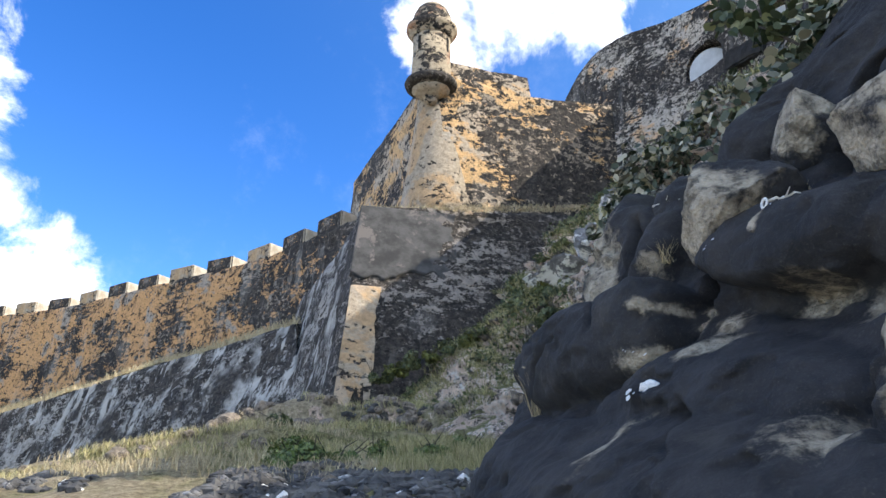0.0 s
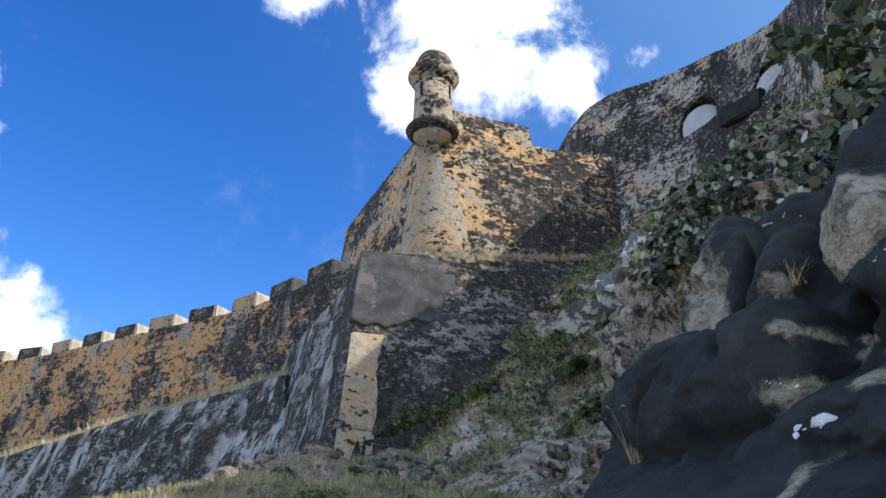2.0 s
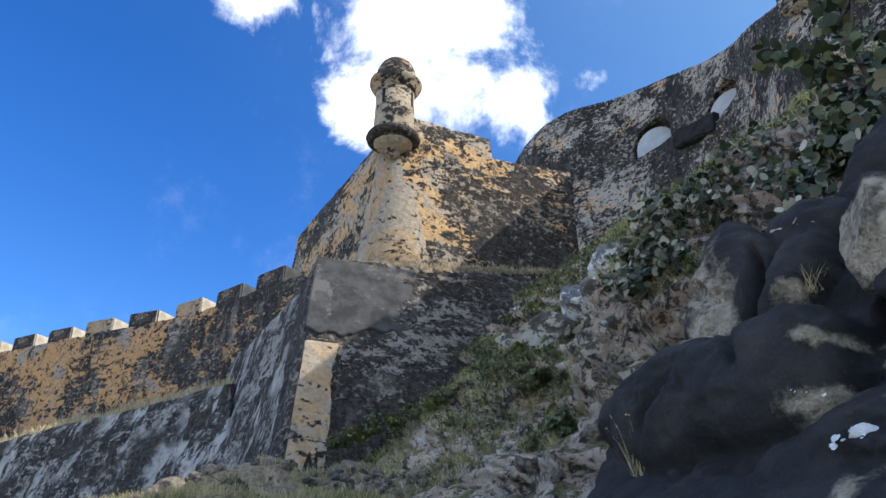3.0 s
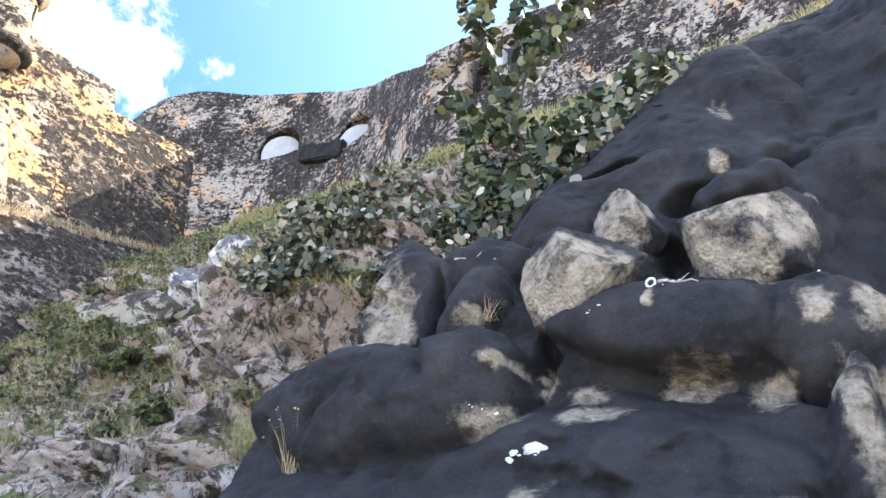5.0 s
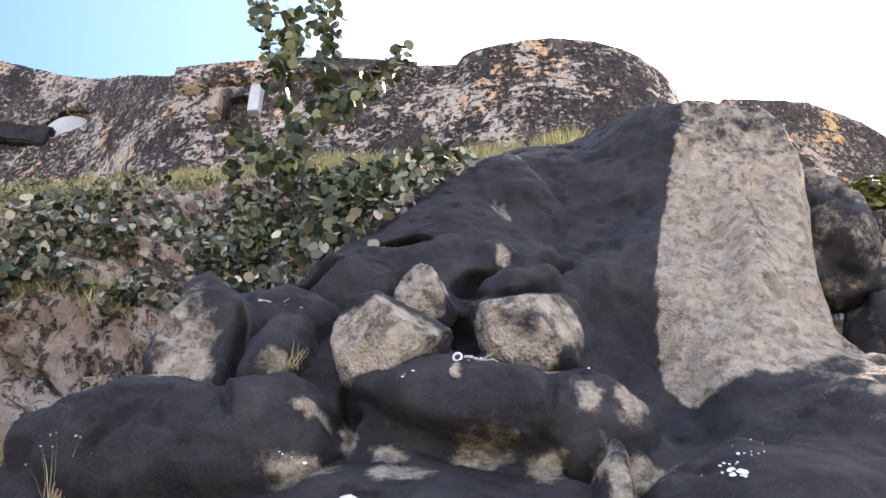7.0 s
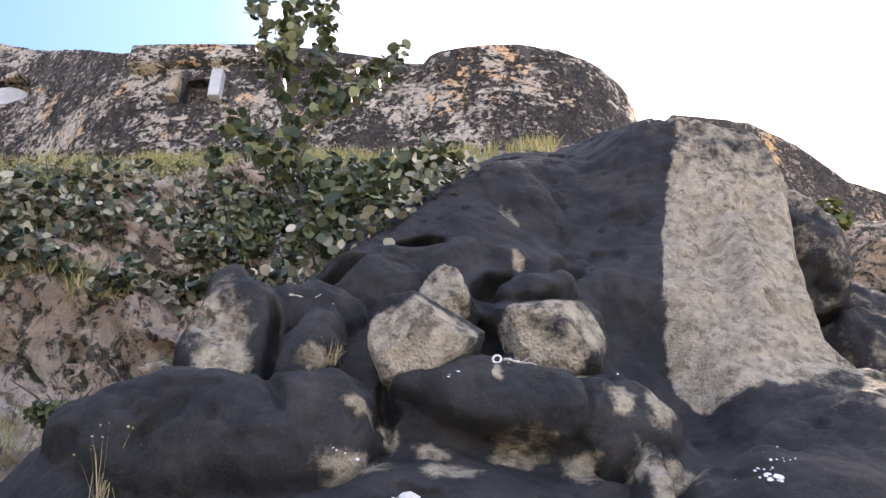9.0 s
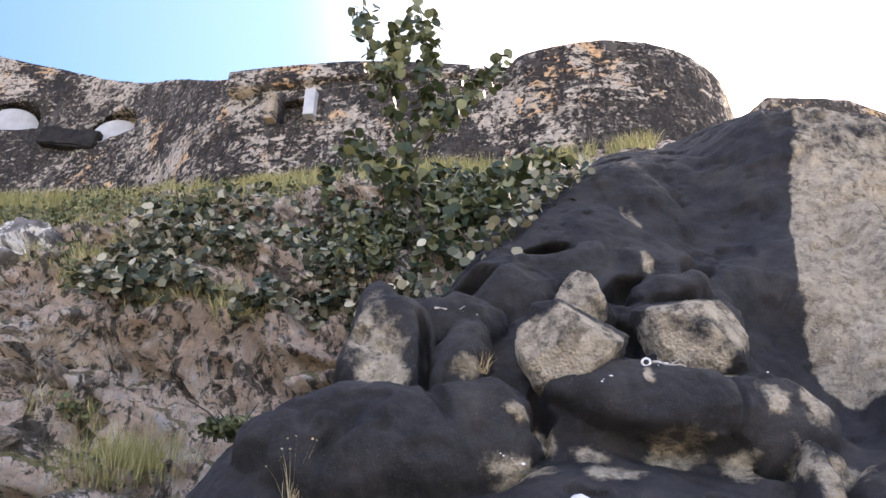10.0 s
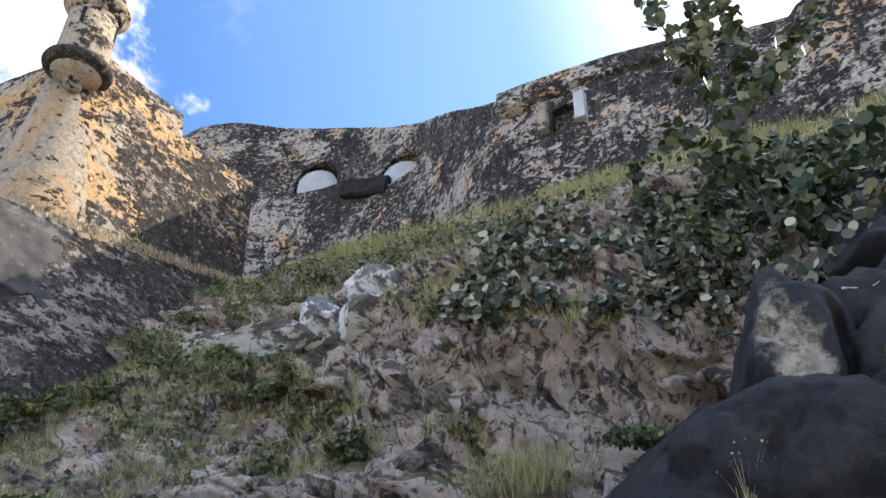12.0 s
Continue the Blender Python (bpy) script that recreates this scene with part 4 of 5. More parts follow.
# dark rocks beyond the buttress
for k, (x, y, z, size) in enumerate(((9.9, 2.5, 8.0, 1.0), (11.6, 1.6, 7.3, 0.9), (10.7, 1.7, 5.7, 1.1), (12.4, 0.7, 6.4, 0.9), (11.4, 0.6, 4.6, 1.1))):
    bm = bmesh.new()
    bmesh.ops.create_icosphere(bm, subdivisions=5, radius=1.0)
    c = np.array([w.co for w in bm.verts])
    c = c * (1 + 0.9 * fbm(c + k * 5.3, 1.0, 4) + 0.2 * fbm(c + k, 3.5, 4))[:, None] * [size, size * 0.9, size * 1.25]
    for w, place in zip(bm.verts, c):
        w.co = place
    far_rock = part("boulder", bm, CRUST, None, "dark rounded boulder beyond the rock buttress", True)
    far_rock.location = (x, y, z)
    tagged(far_rock, "", "boulder", "dark boulders beyond the buttress")
    spot = far_rock.data.attributes.new("bare", "FLOAT", "POINT")
    spot.data.foreach_set("value", np.clip(0.35 + fbm(c, 0.9, 3) * 1.6, 0, 0.8).astype(np.float32))


# ---- vegetation ----
RNG = np.random.RandomState(11)


def unit(a):
    return a / (np.linalg.norm(a, axis=-1, keepdims=True) + 1e-9)


def blades_mesh(name, roots, tall, wide, material, lean=0.45, away=(0, 0, 0)):
    """Many bent, tapered blades standing on roots."""
    n = len(roots)
    tall = tall * RNG.uniform(0.55, 1.15, (n, 1))
    ang = RNG.uniform(0, 2 * math.pi, n)
    side = np.stack([np.cos(ang), np.sin(ang), 0 * ang], 1) * wide * 0.5
    tip = unit(RNG.normal(0, lean, (n, 3)) * [1, 1, 0.15] + [0, 0, 1] + np.asarray(away)) * tall
    mid = tip * 0.55 + np.array([0, 0, 1]) * tall * 0.10
    bend = np.stack([roots - side, roots + side, roots + mid - side * 0.7, roots + mid + side * 0.7, roots + tip], 1)
    k = np.arange(n)[:, None] * 5
    faces = np.concatenate([k + [0, 1, 3], k + [0, 3, 2], k + [2, 3, 4]], 0)
    return mesh_of(name, bend, faces, material)


def leaf_cards(name, centres, normals, size, material, sides=7, cup=0.12, long=1.0):
    """Rounded leaves, a fan of triangles each, slightly cupped and uneven."""
    n = len(centres)
    normals = unit(normals)
    a = unit(np.cross(normals, RNG.normal(size=(n, 3))))
    b = np.cross(normals, a)
    size = np.asarray(size).reshape(-1, 1, 1) * np.ones((n, 1, 1))
    t = np.linspace(0, 2 * math.pi, sides, endpoint=False)
    wob = RNG.uniform(0.88, 1.1, (n, sides, 1))
    ring = centres[:, None] + size * wob * (a[:, None] * np.cos(t)[None, :, None] * long + b[:, None] * np.sin(t)[None, :, None]) + normals[:, None] * size * cup * RNG.uniform(0, 1.6, (n, sides, 1))
    verts = np.concatenate([centres[:, None], ring], 1)
    k = np.arange(n)[:, None] * (sides + 1)
    faces = np.concatenate([k + [0, 1 + i, 1 + (i + 1) % sides] for i in range(sides)], 0)
    return mesh_of(name, verts, faces, material)


def stuff(name, me, label, category):
    return tagged(new(name, me), label, category, kind="stuff")


def on_hill(n, y0, y1, s0, s1, patchy=0.0, scale=0.7):
    y, s = RNG.uniform(y0, y1, n), RNG.uniform(s0, s1, n)
    p = hill_points(y, s)
    if patchy:
        keep = fbm(p + 5, scale, 3) > patchy
        p = p[keep]
    return p


def on_ground(n, x0, x1, y0, y1, patchy=0.0, scale=0.45):
    x, y = RNG.uniform(x0, x1, n), RNG.uniform(y0, y1, n)
    p = np.stack([x, y, ground_height(x, y)], 1)
    if patchy:
        p = p[fbm(p + 9, scale, 3) > patchy]
    return p


stuff("ridge_grass", blades_mesh("ridge_grass", on_hill(20000, 7.5, 34.5, 3.66, 4.10, -0.05), 0.55, 0.030, GRASS, 0.35, (-0.25, -0.1, 0)), "tall yellow-green grass along the ridge", "grass")
def growth(p, y, s):
    """Where the slope is overgrown: bands below the ledges and under the ridge, and a few pockets."""
    band = smooth(y, 20.3, 21.6) * smooth(s, 1.15, 1.4) * (1 - smooth(s, 1.85, 2.05))
    under_ridge = smooth(y, 15.5, 17) * smooth(s, 2.95, 3.1) * (1 - smooth(s, 3.6, 3.75))
    pocket = 0
    for y0, s0, ry, rs in ((21.8, 0.98, 0.9, 0.18), (18.7, 0.98, 0.8, 0.18), (20.0, 1.65, 1.2, 0.22), (17.6, 2.45, 1.0, 0.14), (18.6, 2.75, 1.3, 0.2), (25.5, 0.75, 2.6, 0.22), (29.5, 1.0, 2.4, 0.4), (16.2, 1.15, 0.5, 0.1), (14.6, 2.3, 1.2, 0.2), (25.0, 2.55, 2.6, 0.22)):
        pocket = np.maximum(pocket, 1.15 - np.hypot((y - y0) / ry, (s - s0) / rs) * 0.7)
    meadow = 0.60 * smooth(y, 21.5, 23.5) * (1 - smooth(s, 1.85, 2.05))
    return np.maximum(np.maximum(np.maximum(band, meadow), under_ridge), pocket) + 1.7 * fbm(p + 5, 0.75, 4)


def overgrown(n, least):
    y, s = RNG.uniform(13.5, 32.5, n), RNG.uniform(0.2, 3.75, n)
    p = hill_points(y, s)
    return p[growth(p, y, s) > least]


stuff("slope_grass", blades_mesh("slope_grass", overgrown(90000, 0.45), 0.36, 0.020, SEDGE, 0.6, (-0.4, -0.1, 0)), "patchy grass on the steep slope", "grass")
stuff("straw_grass", blades_mesh("straw_grass", on_hill(9000, 12.5, 31, 0.3, 3.5, 0.09, 1.3), 0.30, 0.014, STRAW, 0.6, (-0.5, -0.1, -0.5)), "dry hanging grass on the rock slope", "grass")
stuff("meadow_grass", blades_mesh("meadow_grass", on_ground(42000, -12, 2.5, 16.8, 28, 0.02), 0.30, 0.022, SEDGE, 0.5), "rough tufted grass below the bastion", "grass")
stuff("dry_meadow_grass", blades_mesh("dry_meadow_grass", on_ground(80000, -34, 1, 13.5, 46, -0.06, 0.3), 0.30, 0.016, STRAW, 0.5), "dry straw-coloured grass on the ground", "grass")
stuff("fresh_grass", blades_mesh("fresh_grass", on_ground(3000, -1.6, 1.2, 14.3, 17.3, 0.0, 0.6), 0.38, 0.012, SEDGE, 0.4), "tall fresh green grass at the slope's foot", "grass")
lip = berm.reshape(-1, 3)
stuff("berm_grass", blades_mesh("berm_grass", lip[RNG.randint(0, len(lip), 9000)] + RNG.normal(0, 0.15, (9000, 3)) * [1, 1, 0.2], 0.6, 0.05, STRAW, 0.5), "dry grass on the berm under the wall", "grass")
stuff("ledge_weeds", blades_mesh("ledge_weeds", np.stack([RNG.uniform(-4.8, 6.5, 1600), np.zeros(1600), np.full(1600, 14.95)], 1) + np.array([0, 33.0, 0]) + np.stack([np.zeros(1600), RNG.uniform(0, 0.7, 1600), np.zeros(1600)], 1)
      , 0.3, 0.03, STRAW, 0.6), "dry weeds on the plinth ledge", "grass")
tuft = np.array([3.4, 15.0, 3.65]) + RNG.normal(0, 1, (1800, 3)) * [0.35, 0.5, 0.10]
stuff("grass_tussock", blades_mesh("grass_tussock", tuft, 0.8, 0.010, GRASS, 0.45, (-0.2, -0.1, 0)), "bright feathery green grass tussock", "grass")


def bush(x, y, z, rx, ry, rz, count, size, material, label, category="bush"):
    """Low bush: crooked stems and a loose crown of small leaves."""
    base = new("bush")
    tagged(base, label, category, "low bushes")
    base.location = (x, y, z)
    # several lobes of leaves, so that the outline is uneven
    lobes = unit(RNG.normal(size=(9, 3))) * RNG.uniform(0.25, 0.75, (9, 1)) * [1, 1, 0.8]
    which = RNG.randint(0, 9, count)
    q = unit(RNG.normal(size=(count, 3))) * RNG.uniform(0.4, 1.0, (count, 1)) ** 0.6 * (0.26 + 0.30 * RNG.rand(9))[which][:, None]
    q = lobes[which] + q * (1 + 0.8 * fbm(q * 3.1 + x * 3.1, 1.3, 3))[:, None]
    q = q[q[:, 2] > -0.35]
    c = q * [rx, ry, rz]
    under("foliage", leaf_cards("foliage", c, q + RNG.normal(0, 0.6, q.shape) + [0, 0, 0.5], RNG.uniform(0.6, 1.2, len(q)) * size, material, 4, 0.2, 1.5), base)
    bm = bmesh.new()
    for _ in range(7):
        end = Vector(RNG.normal(0, 0.45, 3) * [rx, ry, 0.3] + [0, 0, rz * 0.7])
        twig_tube(bm, [Vector((0, 0, -0.15)), end * 0.5 + Vector(RNG.normal(0, 0.06, 3)), end], 0.02, 0.006)
    tagged(part("stem", bm, BARK, base), "", "", "", "stuff")


def twig_tube(bm, pts, r0, r1, sides=6):
    """A tapered round limb through pts, in bm."""
    rings = []
    for i, p in enumerate(pts):
        d = (pts[min(i + 1, len(pts) - 1)] - pts[max(i - 1, 0)]).normalized()
        a = d.cross(Vector((0.31, 0.83, 0.46))).normalized()
        b = d.cross(a)
        r = r0 + (r1 - r0) * i / (len(pts) - 1)
        rings.append([bm.verts.new(p + r * (a * math.cos(t) + b * math.sin(t))) for t in np.linspace(0, 2 * math.pi, sides, endpoint=False)])
    for lo, hi in zip(rings[:-1], rings[1:]):
        for k in range(sides):
            bm.faces.new((lo[k], lo[(k + 1) % sides], hi[(k + 1) % sides], hi[k]))
    bm.faces.new(rings[0][::-1]), bm.faces.new(rings[-1])


FRESHLEAF = leafy("bright_shrub_leaves", (0.06, 0.10, 0.02), (0.20, 0.24, 0.07), 0.5)
OLIVE = leafy("olive_leaves", (0.07, 0.085, 0.02), (0.20, 0.20, 0.05), 0.5)
for k in range(9):
    bx = -3.4 + k * 0.62
    by = 27.6 + k * 0.16
    bush(bx, by - 0.3, 5.9 + k * 0.30, 0.5, 0.45, 0.42 + 0.12 * (k % 3), 700, 0.05, OLIVE if k % 2 else GREEN, "low olive-green bush at the foot of the bastion")
for y, s, r in ((28.5, 1.5, 0.7), (26.6, 1.6, 0.7), (24.6, 1.65, 0.7), (22.6, 1.6, 0.6), (21.8, 0.95, 0.6), (18.7, 0.96, 0.55), (20.0, 1.6, 0.5), (17.6, 2.4, 0.4), (22.8, 3.3, 0.6), (19.8, 3.35, 0.6), (17.6, 3.2, 0.7), (30.5, 2.6, 0.6)):
    p = hill_points(np.array([y]), np.array([s]))[0]
    bush(p[0] - 0.1, p[1], p[2], r * 0.8, r * 1.1, r * 0.7, 1500, 0.045, GREEN, "dark green creeping bush on the slope")
creep = overgrown(90000, 0.80)
lift = RNG.rand(len(creep), 1) ** 1.5 * (0.42 + 0.9 * fbm(creep, 1.1, 3))[:, None]
stuff("creepers", leaf_cards("creepers", creep + lift * np.array([-0.7, -0.15, 0.7]), RNG.normal(0, 0.7, creep.shape) + [-0.6, -0.3, 0.7], RNG.uniform(0.025, 0.065, len(creep)), GREEN, 4, 0.2, 1.5),
      "dark green creepers matted over the slope", "creeper")
p = np.array([2.35, 11.86, 3.85])
bush(*p, 0.42, 0.5, 0.28, 700, 0.035, GREEN, "small bright green bush at the rock's foot")
for x, y, r in ((-5.5, 22.4, 0.7), (-9, 27.5, 0.9), (-7.8, 30, 0.9), (-10.5, 33, 0.9)):
    bush(x, y, float(ground_height(np.array(x), np.array(y))) + 0.1, r, r, 0.5, 800, 0.06, leafy("fresh_green_leaves", (0.06, 0.10, 0.02), (0.16, 0.19, 0.05), 0.5) if r > 0.8 else GREEN, "leafy green bush in the grass")


bush(17.0, 0.6, 12.2, 1.5, 1.6, 1.0, 1500, 0.10, OLIVE, "sunlit yellow-green bush beyond the rocks")
bush(18.5, -1.0, 11.4, 1.4, 1.6, 0.9, 1200, 0.10, OLIVE, "sunlit yellow-green bush beyond the rocks")


def sea_grape():
    """Leggy young tree over the rock: dark stems and large round leaves."""
    base = new("sea_grape_tree")
    tagged(base, "sea grape tree with large round grey-green leaves", "tree")
    root = Vector((6.0, 11.0, 8.0))
    base.location = root
    limbs = (
        [(0, 0, -0.6), (-0.15, 0.15, 1.0), (-0.25, 0.45, 2.4), (-0.55, 0.80, 3.6), (-0.85, 1.15, 5.1), (-1.05, 1.35, 6.9)],
        [(-0.2, 0.3, 1.7), (0.0, 0.1, 3.0), (-0.05, 0.05, 4.4), (-0.15, 0.25, 6.4)],
        [(-0.25, 0.42, 2.3), (0.2, -0.4, 3.4), (0.5, -1.0, 4.4), (0.65, -1.45, 4.8)],
        [(0.1, 0.0, 0.6), (0.45, -0.8, 1.4), (0.8, -1.8, 2.1), (1.1, -2.5, 2.3)],
        [(-0.1, 0.2, 0.8), (-0.7, 0.6, 1.6), (-1.1, 1.2, 2.2)],
        [(-0.55, 0.80, 3.6), (-0.9, 0.4, 4.3), (-1.1, 0.3, 4.9)],
        [(0.0, -0.2, 0.2), (-0.3, -0.9, 0.4), (-0.6, -1.4, 0.2)],
    )
    spots = []
    for k, limb in enumerate(limbs):
        fine = rounded(np.array(limb, float), 2)
        bm = bmesh.new()
        twig_tube(bm, [Vector(q) for q in fine], 0.055 if k == 0 else 0.03, 0.010)
        part("trunk" if k == 0 else "branch", bm, BARK, base)
        line, _ = along(fine, 0.03)
        line = line[int(len(line) * (0.25 if k in (0, 1) else 0.3)):]
        spots.append(line[RNG.randint(0, len(line), 170 if k < 3 else 120)])
    spots = np.concatenate(spots)
    spread = unit(RNG.normal(size=spots.shape)) * RNG.uniform(0.06, 0.42, (len(spots), 1))
    centres = (spots + spread)[RNG.permutation(len(spots))]
    blade = leaf_cards("leaf", np.zeros((1, 3)), np.array([[0, 0, 1.0]]), 1.0, GRAPE, 10, 0.10)
    for i, c in enumerate(centres[:300]):
        leaf = under("leaf", blade, base)
        leaf.matrix_basis = Matrix.LocRotScale(c, Euler(RNG.normal(0, 0.85, 3) + [0.5, -0.4, RNG.uniform(0, 6)]), [RNG.uniform(0.085, 0.15)] * 3)
    rest = centres[300:]
    tagged(under("crown", leaf_cards("crown", rest, RNG.normal(size=rest.shape) + [-0.5, -0.3, 0.6], RNG.uniform(0.07, 0.125, len(rest)), GRAPE, 8, 0.15), base), "", "", "", "stuff")


sea_grape()


def sea_grape_thicket(y0, y1, s0, s1, count, material, label, size, out):
    base = new("sea_grape_thicket")
    tagged(base, label, "shrub", "sea grape thickets")
    p = on_hill(count, y0, y1, s0, s1, -0.02, 0.8)
    lift = RNG.uniform(0.0, 1.0, (len(p), 1)) ** 0.7 * out * (1 + 1.2 * fbm(p, 0.9, 3))[:, None]
    c = p + lift * np.array([-0.72, -0.2, 0.66])
    under("foliage", leaf_cards("foliage", c, RNG.normal(0, 0.8, c.shape) + [-0.7, -0.4, 0.55], RNG.uniform(0.6, 1.15, len(c)) * size, material, 8, 0.15), base)
    bm = bmesh.new()
    for i in RNG.randint(0, len(p), 45):
        a, b = Vector(p[i] + [0.15, 0, -0.1]), Vector(c[i])
        twig_tube(bm, [a, a.lerp(b, 0.5) + Vector(RNG.normal(0, 0.08, 3)), b + Vector((-0.1, 0, 0.15))], 0.022, 0.007, 5)
    tagged(part("stem", bm, BARK, base), "", "", "", "stuff")


sea_grape_thicket(9.2, 13.0, 2.75, 3.45, 3900, GRAPE, "dense dark sea grape thicket on the slope", 0.10, 0.75)
sea_grape_thicket(11.0, 16.8, 2.12, 3.30, 6200, GRAPE_OLD, "silvery sea grape thicket spilling over the slope", 0.092, 0.6)
sea_grape_thicket(11.0, 15.0, 3.05, 3.6, 3300, GRAPE, "upper sea grape thicket below the wall", 0.10, 0.7)


def rock_spray():
    """Pale old leaves hanging over the edge of the black rock."""
    base = new("sea_grape_spray")
    tagged(base, "pale sea grape spray hanging over the rock edge", "shrub", "sea grape thickets")
    for u0, v0, u1, v1, n in ((-0.9, 4.1, 0.4, 5.9, 170), (-1.8, 2.9, -0.9, 4.0, 120), (-2.6, 2.2, -2.0, 2.8, 60)):
        t = RNG.rand(n, 1)
        place = np.array([np.array(on_rock(FACE, float(u0 + (u1 - u0) * k), float(v0 + (v1 - v0) * k))) for k in t[:, 0]])
        c = place + RNG.normal(0, 0.22, (n, 3)) + [0.05, 0.25, 0.15]
        under("foliage", leaf_cards("foliage", c, RNG.normal(0, 0.7, c.shape) + [-0.6, -0.5, 0.4], RNG.uniform(0.05, 0.095, n), GRAPE_OLD, 9, 0.15), base)


rock_spray()


# ---- stones and small things ----
def stone_mesh(name, seed, material, rough=0.5, sub=3):
    bm = bmesh.new()
    bmesh.ops.create_icosphere(bm, subdivisions=sub, radius=1.0)
    c = np.array([w.co for w in bm.verts])
    c = c * (1 + rough * 1.6 * fbm(c + seed * 3.7, 1.2, 4) + rough * 0.5 * fbm(c * [1, 1, 2.5] + seed, 4.0, 4))[:, None]
    for w, q in zip(bm.verts, c):
        w.co = q
    me = bpy.data.meshes.new(name)
    bm.to_mesh(me)
    bm.free()
    me.materials.append(material)
    return me


def rubble():
    """Loose dark stones, with white ones among them, at the foot of the slope."""
    shapes = [stone_mesh("stone", k, RUBBLE, 0.6, 1) for k in range(5)]
    pale = [stone_mesh("stone", k + 9, CHALK, 0.6, 1) for k in range(3)]
    verts, faces, count = {0: [], 1: []}, {0: [], 1: []}, {0: 0, 1: 0}
    at = np.concatenate([on_ground(1500, -4.2, 1.6, 11.4, 14.1), on_ground(700, -9, -2, 12.5, 16.0, 0.04), on_ground(300, -6, 0, 22.0, 24.5, 0.02)])
    for q in at:
        white = int(RNG.rand() < 0.16)
        me = (pale if white else shapes)[RNG.randint(3)]
        size = RNG.uniform(0.05, 0.17) * (0.8 if white else 1.0)
        c = np.array([w.co for w in me.vertices]) * [size * RNG.uniform(0.8, 1.4), size, size * RNG.uniform(0.5, 0.9)] + q
        verts[white].append(c)
        faces[white].append(np.array([f.vertices[:] for f in me.polygons]) + count[white])
        count[white] += len(c)
    stuff("rubble", mesh_of("rubble", np.concatenate(verts[0]), np.concatenate(faces[0]), RUBBLE, False), "loose dark rubble stones at the slope's foot", "rubble")
    stuff("white_stones", mesh_of("white_stones", np.concatenate(verts[1]), np.concatenate(faces[1]), CHALK, False), "scattered white stones among dark rubble", "rubble")


rubble()


def ledge_stones():
    """Weathered stones along the broken ledges below the bastion."""
    shapes = [stone_mesh("ledge_stone", k + 20, EARTHY, 0.7, 3) for k in range(6)]
    for me in shapes:
        me.polygons.foreach_set("use_smooth", np.full(len(me.polygons), True))
    for x0, x1, y0, slope, n, big in ((-8.5, 0.2, 23.4, 0.09, 46, 0.5), (-13, -4, 18.6, 0.05, 26, 0.35), (-24, -10, 30, -0.1, 30, 0.6), (-4, 0.6, 13.6, 0.0, 14, 0.3), (-16, -6, 24, 0.0, 20, 0.45)):
        for _ in range(n):
            x = RNG.uniform(x0, x1)
            y = y0 + slope * (x - x0) + RNG.normal(0, 0.5)
            size = big * RNG.uniform(0.25, 0.7)
            ob = new("ledge_stone", shapes[RNG.randint(6)])
            ob.matrix_world = Matrix.LocRotScale((x, y, float(ground_height(np.array(x), np.array(y))) - size * 0.08), Euler((RNG.normal(0, 0.2), RNG.normal(0, 0.2), RNG.uniform(0, 6))), (size * 1.2, size * 0.9, size * 0.85))
            tagged(ob, "weathered brown stone of the broken ledge in grass", "stone", "ledge stones")


EARTHY = plain_rough("weathered_brown_stone", (0.13, 0.105, 0.08), (0.36, 0.295, 0.235), 2.2, 0.95, 0.05, (0.07, 0.06, 0.055))
ledge_stones()


def ledge_rock(place, size, seed, turn=0.0, tilt=0.0):
    """A broken slab of white-stained limestone sticking out of the slope."""
    me = stone_mesh("limestone_ledge", seed, CHALK, 0.25, 5)
    c = np.array([w.co for w in me.vertices])
    rng = np.random.RandomState(seed + 70)
    for axis in unit(rng.normal(size=(16, 3))):
        c = c - np.maximum(0, c @ axis - rng.uniform(0.45, 0.8))[:, None] * axis * 0.92
    c = c * (1 + 0.5 * np.abs(fbm(c * [1, 1, 1.8] + seed, 2.2, 4)))[:, None]
    me.vertices.foreach_set("co", c.ravel())
    me.update()
    me.polygons.foreach_set("use_smooth", np.full(len(me.polygons), True))
    ob = new("limestone_ledge", me)
    ob.matrix_world = Matrix.LocRotScale(Vector(place), Euler((radians(tilt), radians(25), radians(turn))), size)
    tagged(ob, "white-stained limestone ledge jutting from the slope", "rock", "limestone ledges")


ledge_rock((5.0, 21.5, 10.2), (1.1, 1.5, 0.75), 1, 0, 8)
ledge_rock((4.4, 21.3, 8.95), (1.1, 1.8, 0.75), 2, 0, -4)
ledge_rock((4.2, 22.9, 9.2), (1.0, 1.3, 0.7), 3)
ledge_rock((3.35, 24.8, 8.95), (0.9, 2.4, 0.36), 4, 12, 2)
ledge_rock((2.9, 27.2, 9.45), (0.9, 2.2, 0.30), 5, 12, -2)
ledge_rock((4.35, 20.2, 9.1), (0.5, 0.5, 0.5), 6)


def splash(u, v, n, spread, size):
    """Bird droppings as thin uneven blots on the rock."""
    c, m = [], []
    for _ in range(n):
        c.append(np.array(on_rock(FACE, u + RNG.normal(0, spread), v + RNG.normal(0, spread * 0.7), 0.012)))
    c = np.array(c)
    me = leaf_cards("droppings", c, np.tile(RN + [0, 0, 0.5], (n, 1)), RNG.uniform(0.3, 1.2, n) * size, GUANO, 7, 0.1, 1.4)
    tagged(new("droppings", me), "white bird droppings on the black rock", "droppings", "bird droppings", "stuff")


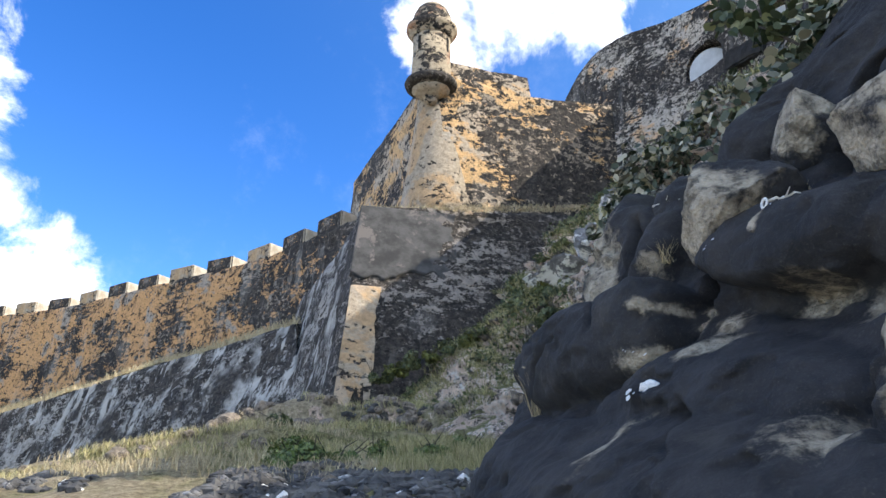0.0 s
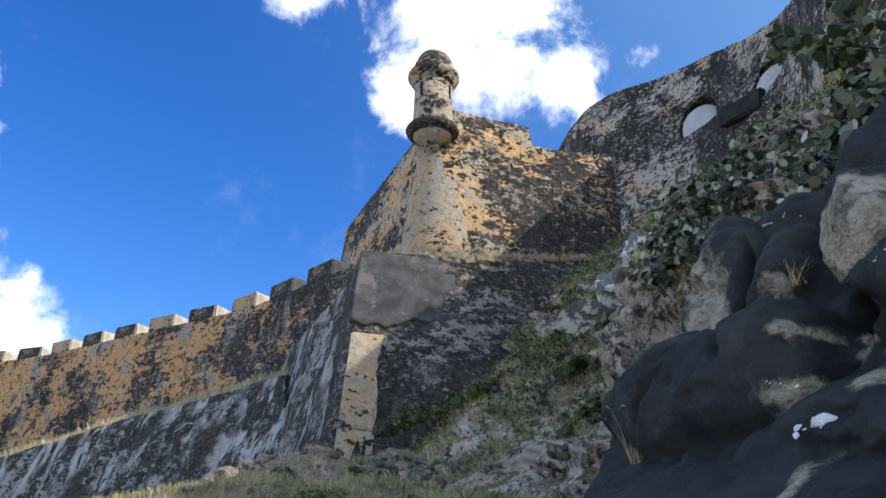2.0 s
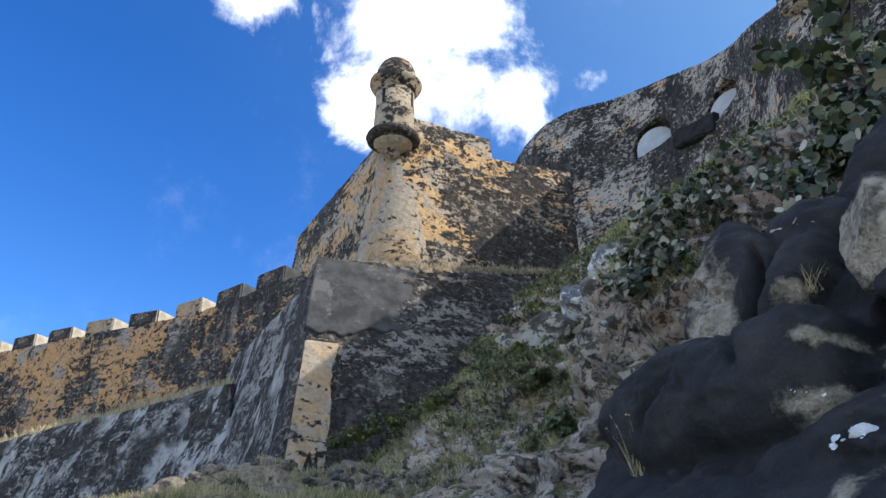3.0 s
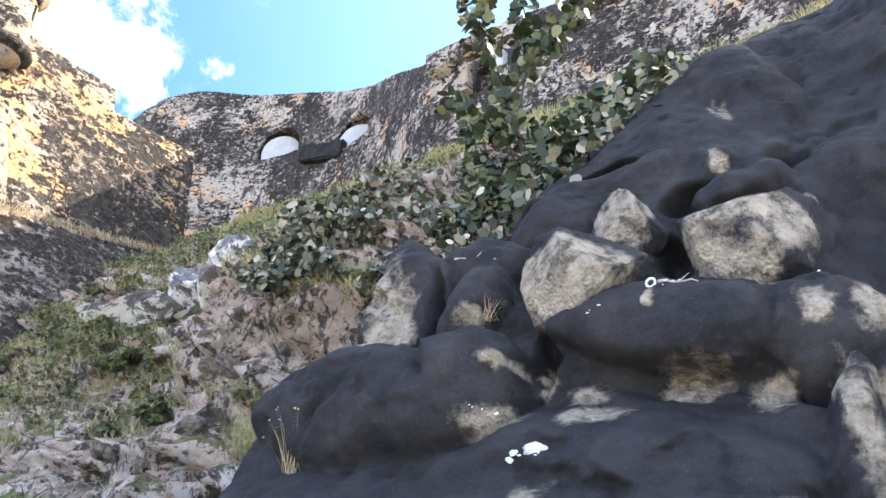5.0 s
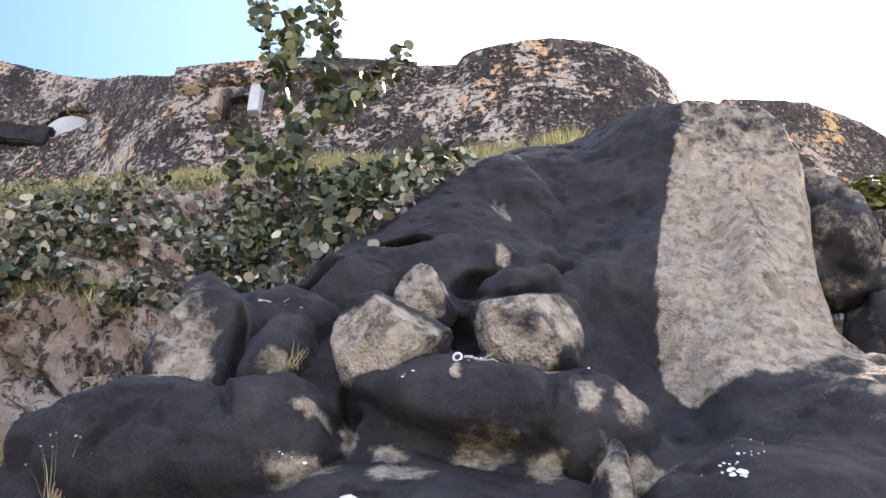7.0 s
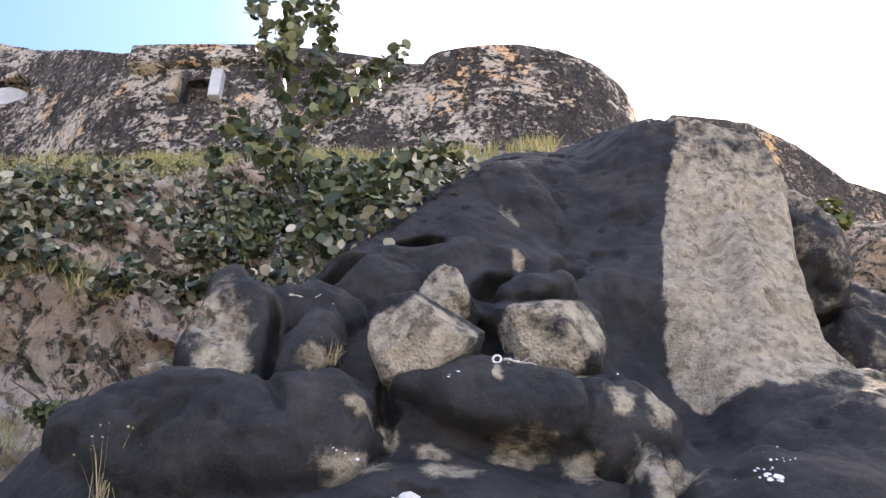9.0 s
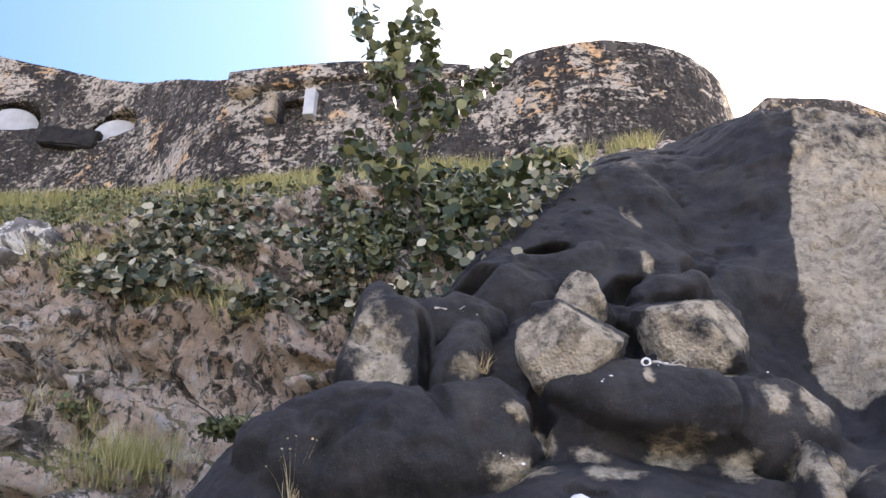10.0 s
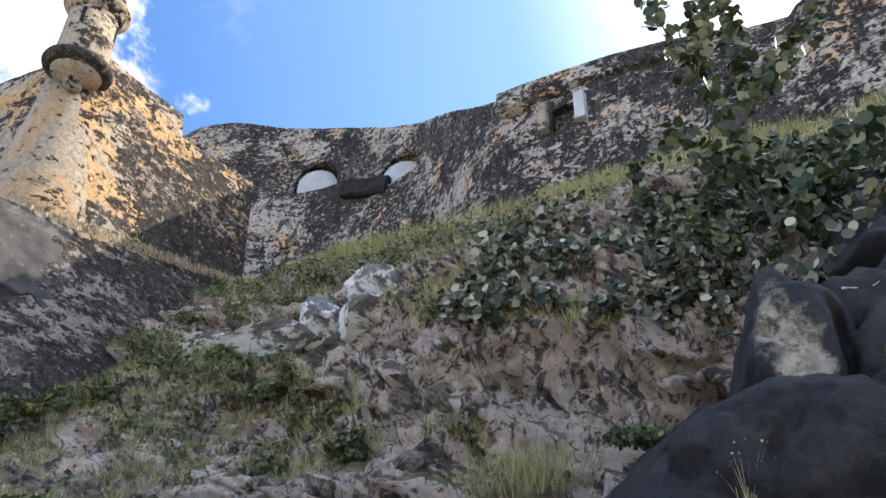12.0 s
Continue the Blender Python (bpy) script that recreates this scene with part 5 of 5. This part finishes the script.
splash(2.5, -1.25, 12, 0.16, 0.014)
splash(2.75, -0.85, 10, 0.2, 0.009)
splash(0.25, 0.30, 6, 0.12, 0.025)
splash(-1.5, -1.05, 4, 0.08, 0.03)
splash(1.5, 0.35, 5, 0.10, 0.02)
splash(-0.5, -0.1, 3, 0.05, 0.015)

# small white ring lying on the slab
bm = bmesh.new()
loops = []
for a in np.linspace(0, 2 * math.pi, 20, endpoint=False):
    loops.append([bm.verts.new(((0.045 + 0.013 * math.cos(t)) * math.cos(a), (0.045 + 0.013 * math.cos(t)) * math.sin(a), 0.013 * math.sin(t))) for t in np.linspace(0, 2 * math.pi, 8, endpoint=False)])
for i in range(20):
    for k in range(8):
        bm.faces.new((loops[i][k], loops[(i + 1) % 20][k], loops[(i + 1) % 20][(k + 1) % 8], loops[i][(k + 1) % 8]))
ring = part("ring", bm, GUANO, None, "small white ring lying on black rock", True)
tagged(ring, "", "ring")
spot = on_rock(FACE, 0.02, 0.22, 0.03)
ring.matrix_world = look(spot, spot + Vector((1.0, 0.2, -0.1)))


def driftwood(u, v, du, dv):
    bm = bmesh.new()
    a, b = on_rock(FACE, u, v, 0.02), on_rock(FACE, u + du, v + dv, 0.02)
    pts = [a.lerp(b, t) + Vector(RNG.normal(0, 0.008, 3)) for t in np.linspace(0, 1, 7)]
    twig_tube(bm, pts, 0.016, 0.006)
    twig_tube(bm, [pts[3], pts[3] + Vector((0, -0.12, 0.05))], 0.009, 0.004)
    tagged(part("dead_twig", bm, plain_rough("bleached_wood", (0.45, 0.42, 0.38), (0.6, 0.57, 0.52), 8.0), None, "bleached dead twig on the black rock"), "", "twig", "dead twigs")


driftwood(-2.35, 1.25, 0.55, -0.12)
driftwood(0.1, 0.22, 0.35, -0.05)


def dry_tuft(place, n, tall, wide, lean, label, heads=False):
    base = new("dry_plant")
    tagged(base, label, "plant", "dry plants")
    base.location = place
    me = blades_mesh("stalks", RNG.normal(0, 0.04, (n, 3)) * [1, 1, 0.2], tall, wide, STRAW, lean)
    under("stalk", me, base)["kind"] = "stuff"
    if heads:
        co = np.array([w.co for w in me.vertices])[4::5]
        under("seed_heads", leaf_cards("seed_heads", co, RNG.normal(size=co.shape), 0.013, STRAW, 6, 0.5), base)["kind"] = "stuff"


dry_tuft(on_rock(FACE, -1.80, 0.22), 70, 0.34, 0.010, 0.55, "dry straw tuft growing from a rock crack")
dry_tuft(on_rock(FACE, -3.68, -1.52, 0.05), 34, 0.62, 0.007, 0.30, "dry stalks with small seed heads on the rock", True)
dry_tuft(on_rock(FACE, -0.15, 0.55), 14, 0.22, 0.008, 0.5, "short dry stalks between the boulders")


# a heap of droppings on the lower shelf
heap = new("droppings", stone_mesh("droppings", 7, GUANO, 0.7, 4))
heap.data.polygons.foreach_set("use_smooth", np.full(len(heap.data.polygons), True))
heap.matrix_world = Matrix.LocRotScale(on_rock(FACE, -0.93, -1.60, -0.01), Euler((0.2, 0.3, 0.9)), (0.06, 0.10, 0.06))
tagged(heap, "heap of white bird droppings on black rock", "droppings", "bird droppings")

# round green bushes and dark shrubs along the foot of the slope
for x, y, r in ((-3.55, 16.0, 0.8), (-2.75, 16.3, 0.8), (-3.1, 15.3, 0.7), (-1.7, 16.4, 0.6), (-0.7, 16.8, 0.6), (0.1, 17.6, 0.6)):
    bush(x, y, float(ground_height(np.array(x), np.array(y))) + 0.05, r, r * 0.8, r * 0.75, 2600, 0.035, FRESHLEAF, "bushy bright green shrub above the rubble")
for x, y, r in ((-9.5, 36.5, 1.3), (-11.5, 38.0, 1.5), (-13.5, 40.0, 1.4), (-16, 41.5, 1.4), (-18.5, 43.5, 1.2), (-8.4, 34.5, 1.0)):
    bush(x, y, float(ground_height(np.array(x), np.array(y))) + 0.2, r, r, r * 1.2, 2200, 0.07, GREEN, "dark green shrub against the scarp")
for y, s, r in ((23.4, 1.8, 0.6), (26.2, 1.75, 0.6), (21.2, 1.4, 0.6), (25.4, 2.9, 0.6), (27.5, 2.7, 0.6)):
    q = hill_points(np.array([y]), np.array([s]))[0]
    bush(q[0] - 0.1, q[1], q[2], r * 0.8, r * 1.2, r * 0.7, 1500, 0.045, OLIVE, "olive-green creeping bush on the slope")

# small pale and brown stones caught on the slope
CLIFF_STONES = [stone_mesh("slope_stone", 40 + k, EARTHY, 0.8, 3) for k in range(6)]
for place in on_hill(110, 15.5, 31, 0.5, 3.4, 0.0, 0.5):
    size = RNG.uniform(0.07, 0.22)
    stone = new("slope_stone", CLIFF_STONES[RNG.randint(6)])
    stone.matrix_world = Matrix.LocRotScale(Vector(place), Euler((RNG.normal(0, 0.3), RNG.normal(0.3, 0.3), RNG.uniform(0, 6))), (size, size * 1.5, size * 0.8))
    tagged(stone, "weathered stone jutting from the slope", "stone", "stones on the slope")
splash(2.42, -1.45, 9, 0.05, 0.035)
splash(-0.93, -1.68, 8, 0.06, 0.03)
